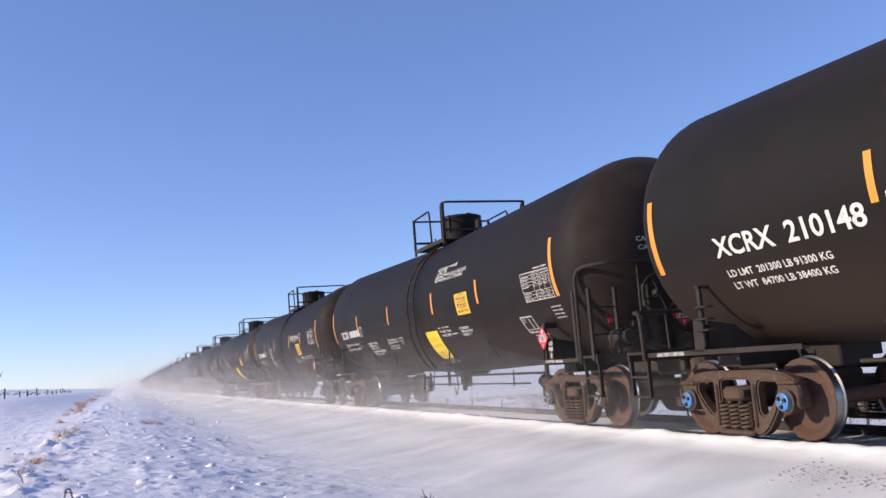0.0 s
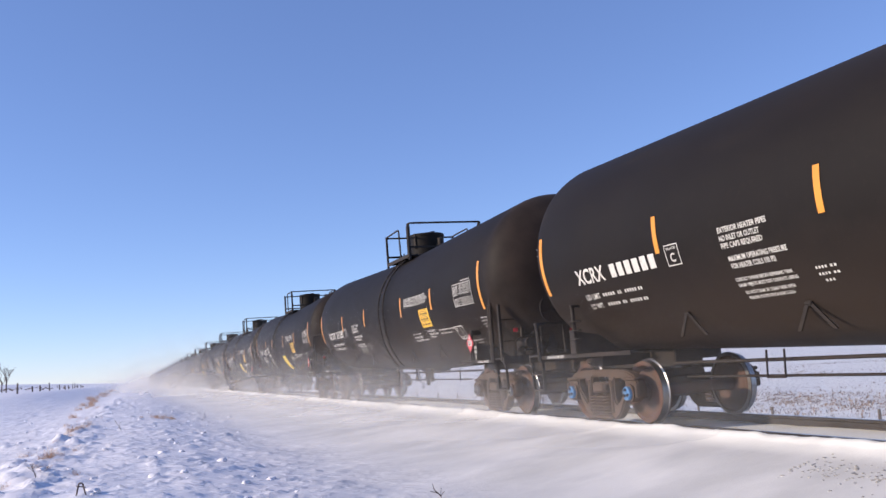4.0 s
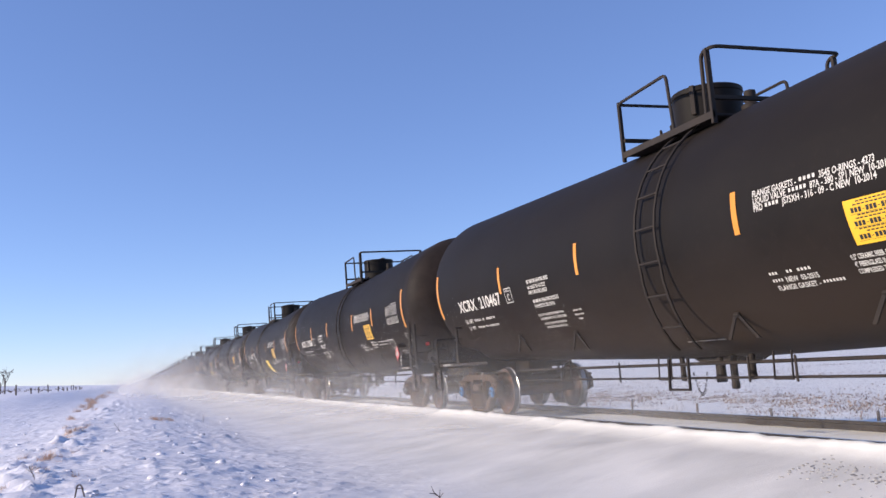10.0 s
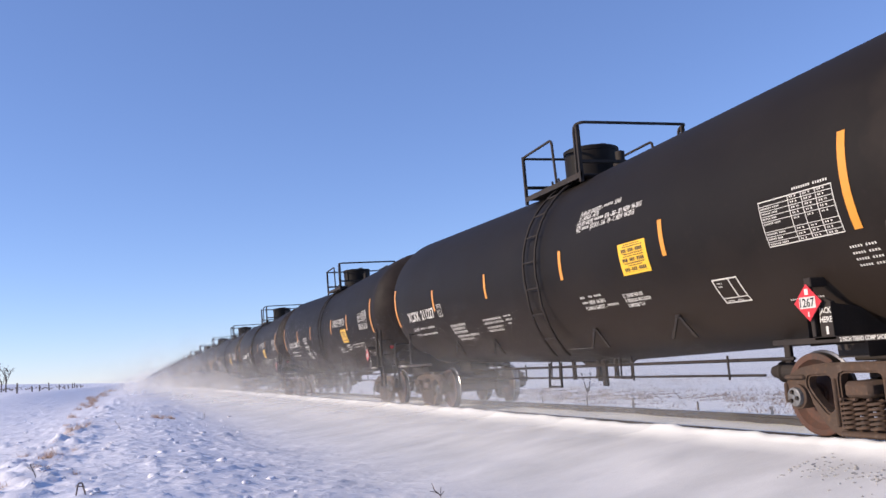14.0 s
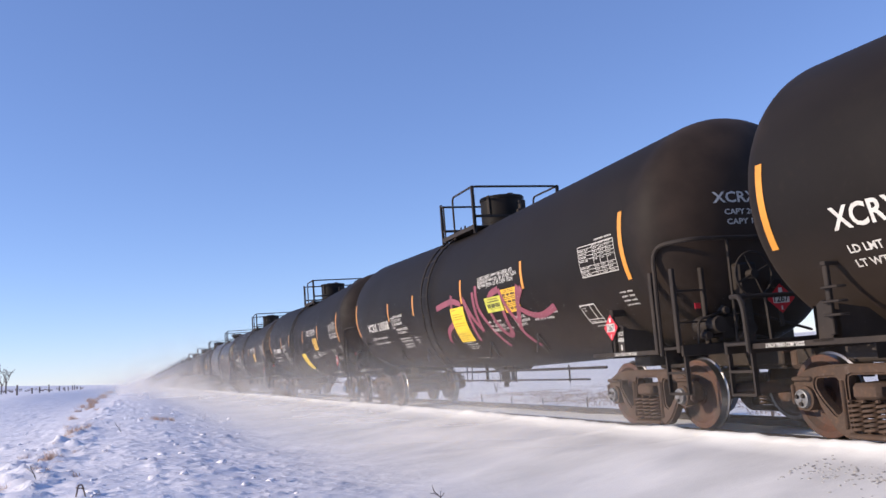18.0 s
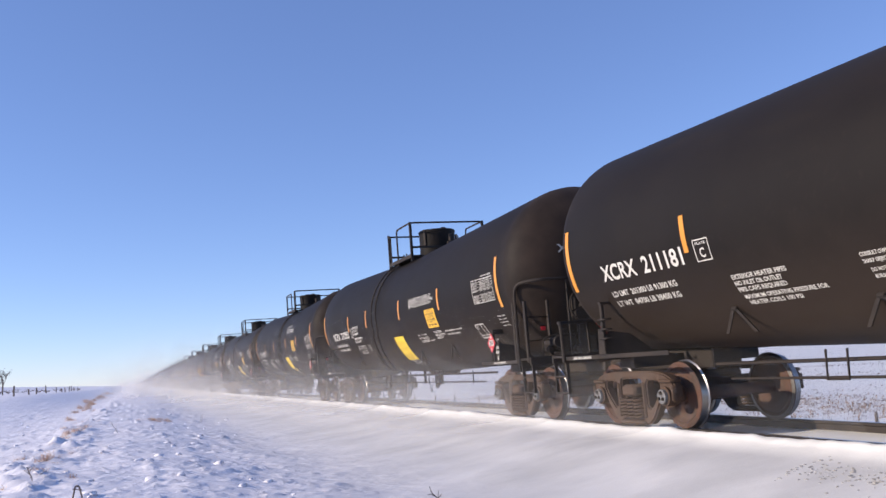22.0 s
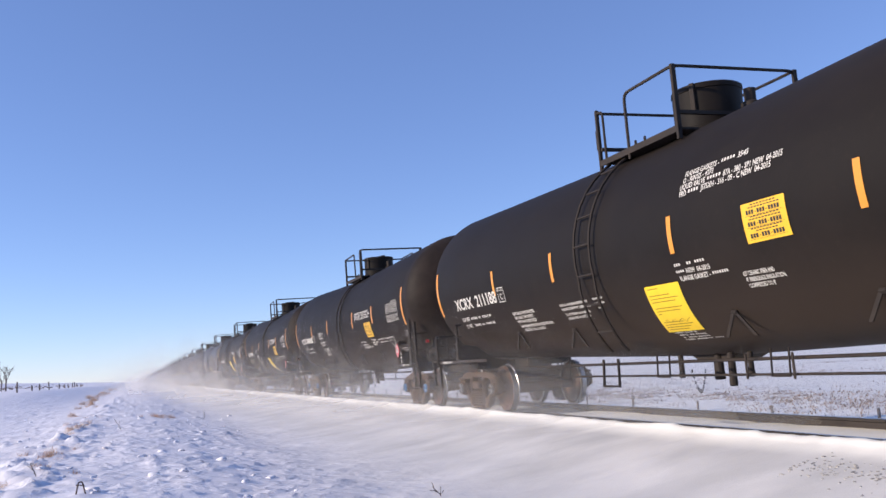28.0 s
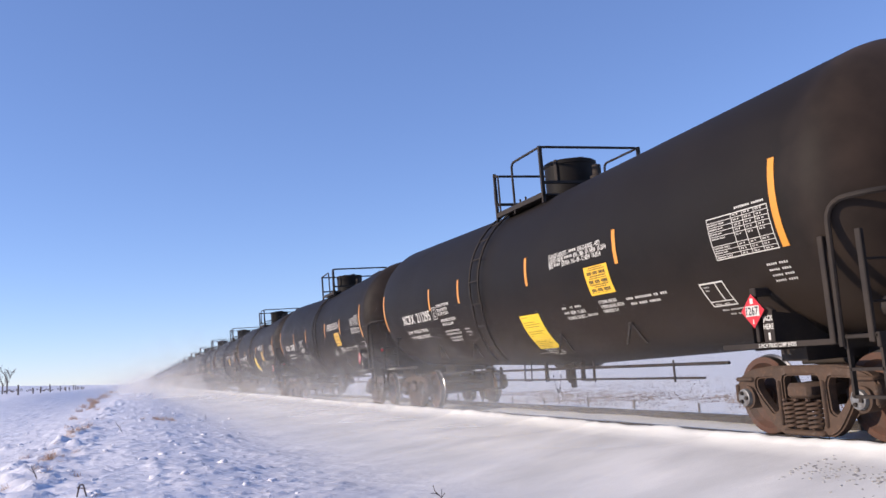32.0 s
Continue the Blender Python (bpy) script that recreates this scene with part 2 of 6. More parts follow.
def tube(bm, pts, r, n=8, closed=False):
    """A round bar along a line of points."""
    pts = [Vector(p) for p in pts]
    rings, side = [], None
    for i, p in enumerate(pts):
        a = pts[i - 1] if i or closed else pts[0]
        b = pts[(i + 1) % len(pts)] if i < len(pts) - 1 or closed else pts[-1]
        d = (b - a).normalized()
        ref = side if side is not None else (Vector((0, 0, 1)) if abs(d.z) < 0.9 else Vector((1, 0, 0)))
        u = (ref - d * ref.dot(d)).normalized()
        side = u
        w = d.cross(u)
        rings.append([bm.verts.new(p + r * (math.cos(k * math.tau / n) * u + math.sin(k * math.tau / n) * w)) for k in range(n)])
    last = len(rings) if closed else len(rings) - 1
    for i in range(last):
        a, b = rings[i], rings[(i + 1) % len(rings)]
        for k in range(n):
            bm.faces.new((a[k], a[(k + 1) % n], b[(k + 1) % n], b[k]))
    if not closed:
        bm.faces.new(rings[0][::-1])
        bm.faces.new(rings[-1])


def rounded(pts, r, n=4):
    """A polyline whose inner corners are rounded."""
    pts = [Vector(p) for p in pts]
    out = [pts[0]]
    for a, b, c in zip(pts, pts[1:], pts[2:]):
        u, w = (a - b), (c - b)
        k = min(r, u.length * 0.45, w.length * 0.45)
        p0, p1 = b + u.normalized() * k, b + w.normalized() * k
        for i in range(n + 1):
            t = i / n
            out.append((1 - t) ** 2 * p0 + 2 * t * (1 - t) * b + t * t * p1)
    out.append(pts[-1])
    return out


def lathe(bm, profile, n, axis="y", centre=(0, 0, 0), mats=None):
    """Turn a profile of (radius, along) about an axis through centre."""
    rings = []
    for r, s in profile:
        ring = []
        for k in range(n):
            c, d = r * math.cos(k * math.tau / n), r * math.sin(k * math.tau / n)
            p = {"y": (c, s, d), "x": (s, c, d), "z": (c, d, s)}[axis]
            ring.append(bm.verts.new(Vector(p) + Vector(centre)))
        rings.append(ring)
    for i, (a, b) in enumerate(zip(rings, rings[1:])):
        for k in range(n):
            f = bm.faces.new((a[k], a[(k + 1) % n], b[(k + 1) % n], b[k]))
            if mats:
                f.material_index = mats[i]
    bm.faces.new(rings[0])
    bm.faces.new(rings[-1][::-1])
    bmesh.ops.recalc_face_normals(bm, faces=bm.faces)


def prism(bm, outline, x0, x1, bevel=0.0):
    """A plate of the outline (y, z) between two x."""
    a = [bm.verts.new((x0, y, z)) for y, z in outline]
    b = [bm.verts.new((x1, y, z)) for y, z in outline]
    fa, fb = bm.faces.new(a), bm.faces.new(b[::-1])
    for i in range(len(a)):
        j = (i + 1) % len(a)
        bm.faces.new((a[i], b[i], b[j], a[j]))
    bmesh.ops.recalc_face_normals(bm, faces=list({f for v in a + b for f in v.link_faces}))
    if bevel:
        bmesh.ops.bevel(bm, geom=list(fa.edges) + list(fb.edges), offset=bevel, segments=1, affect="EDGES")


FONT_CACHE = {}


def letters(text, cap, width=None, res=2):
    """The outline of a line of text as flat triangles: points (u, v) with v from 0 to cap, and faces."""
    key = (text, res)
    if key not in FONT_CACHE:
        cu = bpy.data.curves.new("line", "FONT")
        cu.body, cu.size, cu.resolution_u, cu.fill_mode, cu.offset = text, 1.0, res, "FRONT", 0.022
        ob = new("line", cu)
        dg = bpy.context.evaluated_depsgraph_get()
        me = bpy.data.meshes.new_from_object(ob.evaluated_get(dg))
        FONT_CACHE[key] = ([(v.co.x, v.co.y) for v in me.vertices], [tuple(p.vertices) for p in me.polygons])
        bpy.data.objects.remove(ob)
        bpy.data.curves.remove(cu)
        bpy.data.meshes.remove(me)
    pts, faces = FONT_CACHE[key]
    x0, x1 = min(p[0] for p in pts), max(p[0] for p in pts)
    k = cap / 0.69
    kx = width / (x1 - x0) if width else k * 0.86
    return [((x - x0) * kx, y * k) for x, y in pts], faces, (x1 - x0) * kx


# ---- lettering, drawn once while the scene is empty ----
NUMBERS = {0: "210148", 1: "210356", 2: "210635", 3: "211297", 6: "211092", 9: "210586", 10: "210467", 11: "210278", 12: "210398", 13: "210851", 14: "211227", 15: "701841", 16: "210283",
           7: "211078", 8: "210520", 18: "210568", 19: "211114", 20: "210529", 30: "210033", 21: "210972", 22: "210293", 23: "211181", 24: "211139", 25: "701837", 26: "210675", 29: "211188", 31: "211369", 32: "210542", 33: "211295"}
letters("XCRX", 0.2, None, 3)
for digits in NUMBERS.values():
    letters("XCRX  " + digits, 0.2, None, 3)
    letters("XCRX " + digits, 0.2, None, 2)


# ---- the ground ----
def smooth_step(a, b, x):
    t = min(1.0, max(0.0, (x - a) / (b - a)))
    return t * t * (3 - 2 * t)


PROFILE = ((-14.0, 0.0), (-8.0, -0.1), (-4.0, -0.16), (-1.6, -0.07), (0.5, -0.16), (2.0, -0.36), (3.2, -0.45), (4.6, -0.36), (5.8, -0.16), (6.35, -0.085), (6.6, -0.03), (6.74, 0.03), (6.83, 0.01), (6.93, -0.12), (7.2, -0.13))


def profile_z(x):
    """The lie of the snow across the near side: ridge, ditch and the bank of the track."""
    if x <= PROFILE[0][0]:
        return PROFILE[0][1]
    for k in range(len(PROFILE) - 1):
        (x0, z0), (x1, z1) = PROFILE[k], PROFILE[k + 1]
        if x <= x1:
            xa, za = PROFILE[max(0, k - 1)]
            xb, zb = PROFILE[min(len(PROFILE) - 1, k + 2)]
            h = x1 - x0
            m0, m1 = (z1 - za) / (x1 - xa) * h, (zb - z0) / (xb - x0) * h
            t = (x - x0) / h
            return z0 * (2 * t ** 3 - 3 * t * t + 1) + m0 * (t ** 3 - 2 * t * t + t) + z1 * (3 * t * t - 2 * t ** 3) + m1 * (t ** 3 - t * t)
    return PROFILE[-1][1]


def ground_z(x, y):
    """Height of the snow: roadbed, ditch, rising prairie on one side, a lower field on the other."""
    d = x - TRACK
    far = math.hypot(x, y)
    n1 = noise.noise((x * 0.12, y * 0.05, 3.1))
    n2 = noise.noise((x * 0.8, y * 0.6, 7.7))
    n3 = noise.noise((x * 2.6, y * 2.0, 1.2))
    n4 = noise.noise((x * 6.5, y * 5.0, 4.2))
    if d < -0.93:
        wob = 0.05 * noise.noise((0.5, y * 1.3, 0.0)) + 0.03 * noise.noise((1.5, y * 4.0, 0.0))
        near_bank = smooth_step(-1.9, -1.2, d)
        base = profile_z(x + wob * near_bank)
        ridge = 0.035 * math.exp(-((d + 1.2) / 0.12) ** 2) * (0.4 + 1.2 * noise.noise((0.3, y * 1.1, 2.0)) + 0.6 * n4)
        fade = 1.0 - smooth_step(40, 160, far)
        lump = smooth_step(4.0, 2.0, x)
        edge = math.exp(-((x + 1.5 + 0.25 * n2) / 0.5) ** 2)
        clod = max(0.0, n3 - 0.3) * 0.13 + max(0.0, n4 - 0.3) * 0.13
        smooth_part = smooth_step(2.0, 4.2, x) * 0.03 * max(0.0, noise.noise((x * 1.2, y * 3.0, 9.0)))
        base += ridge + fade * (lump * (0.035 * n2 + clod) + edge * (0.03 + 0.075 * n3 + 0.09 * n2 + 0.04 * n4) + 0.015 * n2 + smooth_part)
        rise = smooth_step(30, 420, far) * smooth_step(0.0, -120, x) * 7.5 + 1.1 * smooth_step(-2.0, -11, x) * smooth_step(35, 95, y)
        return base + rise + 0.2 * n1 * smooth_step(9, 30, -d) - 0.1 * smooth_step(9, 30, -d)
    if d < 0.95:
        return -0.125 + 0.012 * n3 + 0.02 * n2
    base = -0.1 - 2.1 * smooth_step(1.2, 7.0, d)
    rough = smooth_step(3, 8, d) * (1 - smooth_step(60, 200, far))
    return base + rough * (0.07 * n2 + 0.1 * max(0.0, n3) + 0.06 * n4) + 0.2 * n1 * smooth_step(6, 30, d) + smooth_step(120, 900, d) * 4.0


def spread(lo, hi, step, growth, end_lo, end_hi):
    out = list(np.arange(lo, hi, step))
    s, v = step, hi
    while v < end_hi:
        out.append(v)
        s *= growth
        v += s
    out.append(end_hi)
    s, v = step, lo
    while v > end_lo:
        s *= growth
        v -= s
        out.insert(0, max(v, end_lo))
    return out


def build_ground():
    xs = sorted(set(spread(-6.0, TRACK + 1.6, 0.09, 1.055, -4000, 4000)) | set(TRACK - 1.25 + 0.03 * k for k in range(11)))
    ys = spread(4.0, 24.0, 0.1, 1.03, -400, 4600)
    verts = [(x, y, ground_z(x, y)) for y in ys for x in xs]
    nx = len(xs)
    faces = [(j * nx + i, j * nx + i + 1, (j + 1) * nx + i + 1, (j + 1) * nx + i) for j in range(len(ys) - 1) for i in range(nx - 1)]
    me = bpy.data.meshes.new("ground")
    me.from_pydata(verts, [], faces)
    me.polygons.foreach_set("use_smooth", [True] * len(me.polygons))
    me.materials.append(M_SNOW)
    tagged(new("ground", me), "wind-packed snow over prairie and roadbed, thin stubble beyond the track", "ground", kind="structure")


build_ground()


def build_rails():
    for side, label in ((-1, "brown steel rail half buried in snow"), (1, "brown steel rail beside shaded snow")):
        bm = bmesh.new()
        outline = [(-0.075, -0.17), (0.075, -0.17), (0.075, -0.155), (0.012, -0.135), (0.012, -0.05), (0.036, -0.036), (0.036, -0.006), (0.03, 0.0),
                   (-0.03, 0.0), (-0.036, -0.006), (-0.036, -0.036), (-0.012, -0.05), (-0.012, -0.135), (-0.075, -0.155)]
        a = [bm.verts.new((x, -120, z)) for x, z in outline]
        b = [bm.verts.new((x, 1800, z)) for x, z in outline]
        n = len(outline)
        for i in range(n):
            f = bm.faces.new((a[i], a[(i + 1) % n], b[(i + 1) % n], b[i]))
            f.material_index = 1 if i == 7 else 0
        bm.faces.new(a)
        bm.faces.new(b[::-1])
        bmesh.ops.recalc_face_normals(bm, faces=bm.faces)
        rail = part("rail", bm, [M_RAIL, M_RAILTOP], at=pose(TRACK + side * 0.755, 0, 0))
        tagged(rail, label, "rail", "rails of the track", "structure")


build_rails()

# ---- what stands in the snow ----
def stake(height, r):
    bm = bmesh.new()
    lathe(bm, [(r * 1.1, -0.5), (r, 0.0), (r * 0.95, height * 0.6), (r * 0.9, height - 0.03), (r * 0.5, height)], 7, "z")
    for v in bm.verts:
        v.co.x += 0.012 * noise.noise((v.co.z * 3, 1, 0))
    return mesh_of("post", bm, M_WOOD, 40)


def build_fences():
    fence = tagged(new("wire_fence"), "weathered wooden fence posts with thin wire in snow", "fence")
    rng = random.Random(2)
    pts = []
    for y, h in ((94, 1.25), (107, 0.8), (115, 0.95), (127, 1.3), (143, 1.0), (154, 0.85), (161, 0.9), (171, 1.1), (177, 1.2), (184, 0.9), (196, 0.9)):
        x = -11.0
        post = part("post", stake(0.8 * h, 0.085), M_WOOD, fence, at=pose(x, y, ground_z(x, y), rng.uniform(-3, 3), rng.uniform(-3, 3)))
        pts.append((x, y, ground_z(x, y)))
    for h in (0.35, 0.65):
        bm = bmesh.new()
        tube(bm, [(x, y, z + h) for x, y, z in pts], 0.006, 4)
        part("wire", bm, M_UNDER, fence)
    low = tagged(new("stub_fence"), "row of short dark wooden stakes along the far ditch", "fence")
    for k in range(16):
        y = 24.0 + 5.35 * k + rng.uniform(-0.3, 0.3)
        x = 24.4 + rng.uniform(-0.15, 0.15)
        part("stake", stake(0.5 + rng.uniform(-0.1, 0.12), 0.06), M_WOOD, low, at=pose(x, y, ground_z(x, y), rng.uniform(-4, 4), rng.uniform(-4, 4)))


def tuft_mesh(rng, blades, height, spreading):
    """Dry bent grass blades, each a thin tapered strip."""
    bm = bmesh.new()
    for _ in range(blades):
        a, lean = rng.uniform(0, math.tau), rng.uniform(0.1, 1.0) * spreading
        h, w = height * rng.uniform(0.45, 1.0), rng.uniform(0.003, 0.007)
        root = Vector((rng.gauss(0, 0.07), rng.gauss(0, 0.07), -0.04))
        out = Vector((math.cos(a), math.sin(a), 0))
        side = Vector((-out.y, out.x, 0))
        rows = []
        for k in range(4):
            t = k / 3
            p = root + out * lean * h * t ** 1.8 + Vector((0, 0, h * t * (1 - 0.35 * lean * t)))
            rows.append((bm.verts.new(p - side * w * (1 - 0.8 * t)), bm.verts.new(p + side * w * (1 - 0.8 * t))))
        for p, q in zip(rows, rows[1:]):
            bm.faces.new((p[0], p[1], q[1], q[0]))
    return mesh_of("grass_tuft", bm, M_STRAW)


def build_plants():
    rng = random.Random(7)
    kinds = [tuft_mesh(rng, 65, 0.26, 1.6), tuft_mesh(rng, 40, 0.19, 1.8), tuft_mesh(rng, 95, 0.34, 1.4)]
    # the row of tufts along the snow ridge
    spots = [(-1.5, 17.4, 2), (-1.62, 17.2, 0), (-1.4, 17.8, 1), (-1.42, 13.9, 1), (-1.3, 13.8, 1), (-1.7, 26.0, 2), (-1.55, 26.4, 0), (-1.85, 25.6, 1), (-1.45, 25.2, 1), (-1.6, 24.2, 1), (-2.5, 40.6, 0), (-2.7, 41.2, 2), (-2.3, 39.8, 1)]
    spots += [(-2.7 - 0.03 * (t - 50) + rng.gauss(0, 0.3), t, rng.choice((0, 2))) for t in np.linspace(52, 95, 18)]
    spots += [(rng.gauss(-4.2, 0.5), rng.uniform(105, 190), 2) for _ in range(16)]
    spots += [(rng.gauss(0.9, 0.4), rng.uniform(33, 36), rng.choice((0, 1))) for _ in range(12)]
    spots += [(rng.gauss(-1.7, 0.3), rng.uniform(13, 38), 1) for _ in range(20)]
    for x, y, k in spots:
        big = 0.9 if y < 50 else 1.5
        ob = new("grass_tuft", kinds[k])
        ob.matrix_basis = pose(x, y, ground_z(x, y), 0, 0, rng.uniform(0, 360)) @ Matrix.Scale(big * rng.uniform(0.75, 1.15), 4)
        tagged(ob, "tuft of dry straw-coloured grass poking out of snow", "grass", "dry grass tufts")
    # thin dead stalks
    for x, y, h in ((-1.35, 13.2, 0.25), (3.3, 9.9, 0.18), (-0.45, 25.2, 0.4), (2.2, 33.0, 0.4)):
        bm = bmesh.new()
        pts = [Vector((0.02 * math.sin(5 * t), 0.03 * t, h * t - 0.05)) for t in np.linspace(0, 1, 7)]
        tube(bm, pts, 0.006, 5)
        for k in range(5):
            p = pts[2 + k % 4]
            tube(bm, [p, p + Vector((rng.uniform(-0.08, 0.08), rng.uniform(-0.04, 0.04), rng.uniform(0.02, 0.09)))], 0.004, 4)
        ob = part("dead_stalk", bm, M_TWIG, at=pose(x, y, ground_z(x, y), rng.uniform(-12, 12), rng.uniform(-25, 25)))
        tagged(ob, "thin bent dead weed stalk in snow", "weed", "dead weed stalks")
    bm = bmesh.new()
    tube(bm, rounded([(-0.07, 0.03, -0.1), (-0.02, 0, 0.13), (0.02, -0.01, 0.13), (0.075, -0.02, -0.1)], 0.04), 0.009, 6)
    tube(bm, [(-0.05, 0.01, 0.1), (0.05, -0.01, 0.08)], 0.006, 5)
    tagged(part("bent_stem", bm, M_TWIG, at=pose(-0.64, 10.9, ground_z(-0.64, 10.9)), smooth=True), "dark dead stem bent over into a pointed arch", "weed")
    # low brush along the far rise
    bm = bmesh.new()
    for _ in range(150):
        y = rng.uniform(225, 340)
        x = -0.05 * y - rng.uniform(0, 0.2) * y
        z, k = ground_z(x, y), rng.uniform(0.2, 0.55)
        for _ in range(4):
            a = rng.uniform(0, math.tau)
            p, q = Vector((x, y, z - 0.1)), Vector((x + 0.8 * k * math.cos(a), y + 0.8 * k * math.sin(a), z + k * rng.uniform(0.5, 1.0)))
            w = Vector((0.05, 0, 0))
            bm.faces.new([bm.verts.new(v) for v in (p - w, p + w, q + w * 1.6, q - w * 1.6)])
    tagged(part("brush", bm, M_STUB), "low grey-brown brush along the snowy rise", "brush", kind="stuff")
    # the stubble of the far field as one stand of short straws
    verts, faces = [], []
    for _ in range(36000):
        y = rng.uniform(12, 75)
        strip = rng.random() < 0.5
        x = TRACK + (rng.gauss(22.5, 2.6) if strip else 17.5 + 60 * rng.random() ** 1.3)
        if noise.noise((x * 0.16, y * 0.1, 5)) + 0.35 * noise.noise((x * 0.6, y * 0.5, 2)) < (-0.35 if strip else 0.02):
            continue
        z = ground_z(x, y)
        h, w, a = rng.uniform(0.02, 0.08), rng.uniform(0.012, 0.05), rng.uniform(0, math.pi)
        dx, dy, lx = w * math.cos(a), w * math.sin(a), rng.uniform(-0.08, 0.08)
        n = len(verts)
        verts += [(x - dx, y - dy, z - 0.03), (x + dx, y + dy, z - 0.03), (x + lx + dx * 0.4, y + dy * 0.4, z + h), (x + lx - dx * 0.4, y - dy * 0.4, z + h)]
        faces.append((n, n + 1, n + 2, n + 3))
    me = bpy.data.meshes.new("stubble")
    me.from_pydata(verts, [], faces)
    me.materials.append(M_STUB)
    tagged(new("stubble", me), "short brown stubble standing through thin snow", "stubble", kind="stuff")


def build_tree(x, y, height, seed):
    rng = random.Random(seed)
    z = ground_z(x, y)
    tree = tagged(new("bare_tree"), "leafless grey-brown prairie tree far off on the snow", "tree")
    tree.matrix_basis = pose(x, y, z)
    trunk, twigs = bmesh.new(), bmesh.new()
    tube(trunk, [(0, 0, -0.3), (0.05, 0, height * 0.2), (0.1, 0.05, height * 0.42)], height * 0.022, 8)

    def grow(p, d, length, r, depth):
        q = p + d * length
        mid = (p + q) / 2 + Vector((rng.uniform(-1, 1), rng.uniform(-1, 1), rng.uniform(-1, 1))) * length * 0.06
        tube(trunk if depth == 0 else twigs, [p, mid, q], r * 0.7, 5)
        if depth < 4:
            for _ in range(rng.choice((2, 3, 3))):
                nd = (d + Vector((rng.uniform(-0.8, 0.8), rng.uniform(-0.8, 0.8), rng.uniform(-0.1, 0.6)))).normalized()
                grow(p.lerp(q, rng.uniform(0.55, 1.0)), nd, length * rng.uniform(0.55, 0.8), r * 0.6, depth + 1)
    for _ in range(4):
        grow(Vector((0.08, 0.03, height * rng.uniform(0.22, 0.42))), Vector((rng.uniform(-0.6, 0.6), rng.uniform(-0.6, 0.6), 1)).normalized(), height * 0.26, height * 0.012, 0)
    part("trunk", trunk, M_TWIG, tree, smooth=True)
    tagged(part("twigs", twigs, M_TWIG, tree), kind="stuff")


def build_stones():
    """Ballast stones showing through the snow by the track, and broken snow clods."""
    rng = random.Random(9)

    def lump(r, mat, name):
        bm = bmesh.new()
        bmesh.ops.create_icosphere(bm, subdivisions=2, radius=r)
        for v in bm.verts:
            v.co *= 1 + 0.5 * noise.noise(v.co * 23 / (r * 20) + Vector((rng.random() * 9, 0, 0)))
            v.co.z *= 0.45
        return mesh_of(name, bm, mat, 60)
    bm = bmesh.new()
    for _ in range(230):
        x, y = rng.gauss(6.0, 0.2), 4.7 + 2.3 * rng.random() ** 0.8
        r = rng.uniform(0.006, 0.02)
        made = bmesh.ops.create_icosphere(bm, subdivisions=1, radius=r)["verts"]
        at, turn = Vector((x, y, ground_z(x, y))), rng.uniform(0, 6)
        for v in made:
            c = v.co * (1 + 0.6 * noise.noise(v.co * 60 + at * 9))
            v.co = at + Vector((c.x * math.cos(turn) * 1.4 - c.y * math.sin(turn), c.x * math.sin(turn) * 1.4 + c.y * math.cos(turn), c.z * 0.6))
    tagged(part("ballast_gravel", bm, M_STONE), "grey ballast gravel half sunk in the snow", "gravel", kind="stuff")
    clods = [lump(0.03 + 0.018 * k, M_SNOW, "snow_clod") for k in range(4)]
    for _ in range(120):
        y = 9 + 34 * rng.random() ** 1.5
        x = rng.uniform(-5, 2.6) * (0.6 + 0.02 * y)
        ob = new("snow_clod", rng.choice(clods))
        ob.matrix_basis = pose(x, y, ground_z(x, y) + 0.01, 0, 0, rng.uniform(0, 360))
        tagged(ob, "small broken clod of wind-packed snow", "snow clod", "snow clods")


build_fences()
build_plants()
build_tree(-22.3, 175.0, 5.6, 3)
build_tree(-25.0, 190.0, 5.0, 8)
build_stones()


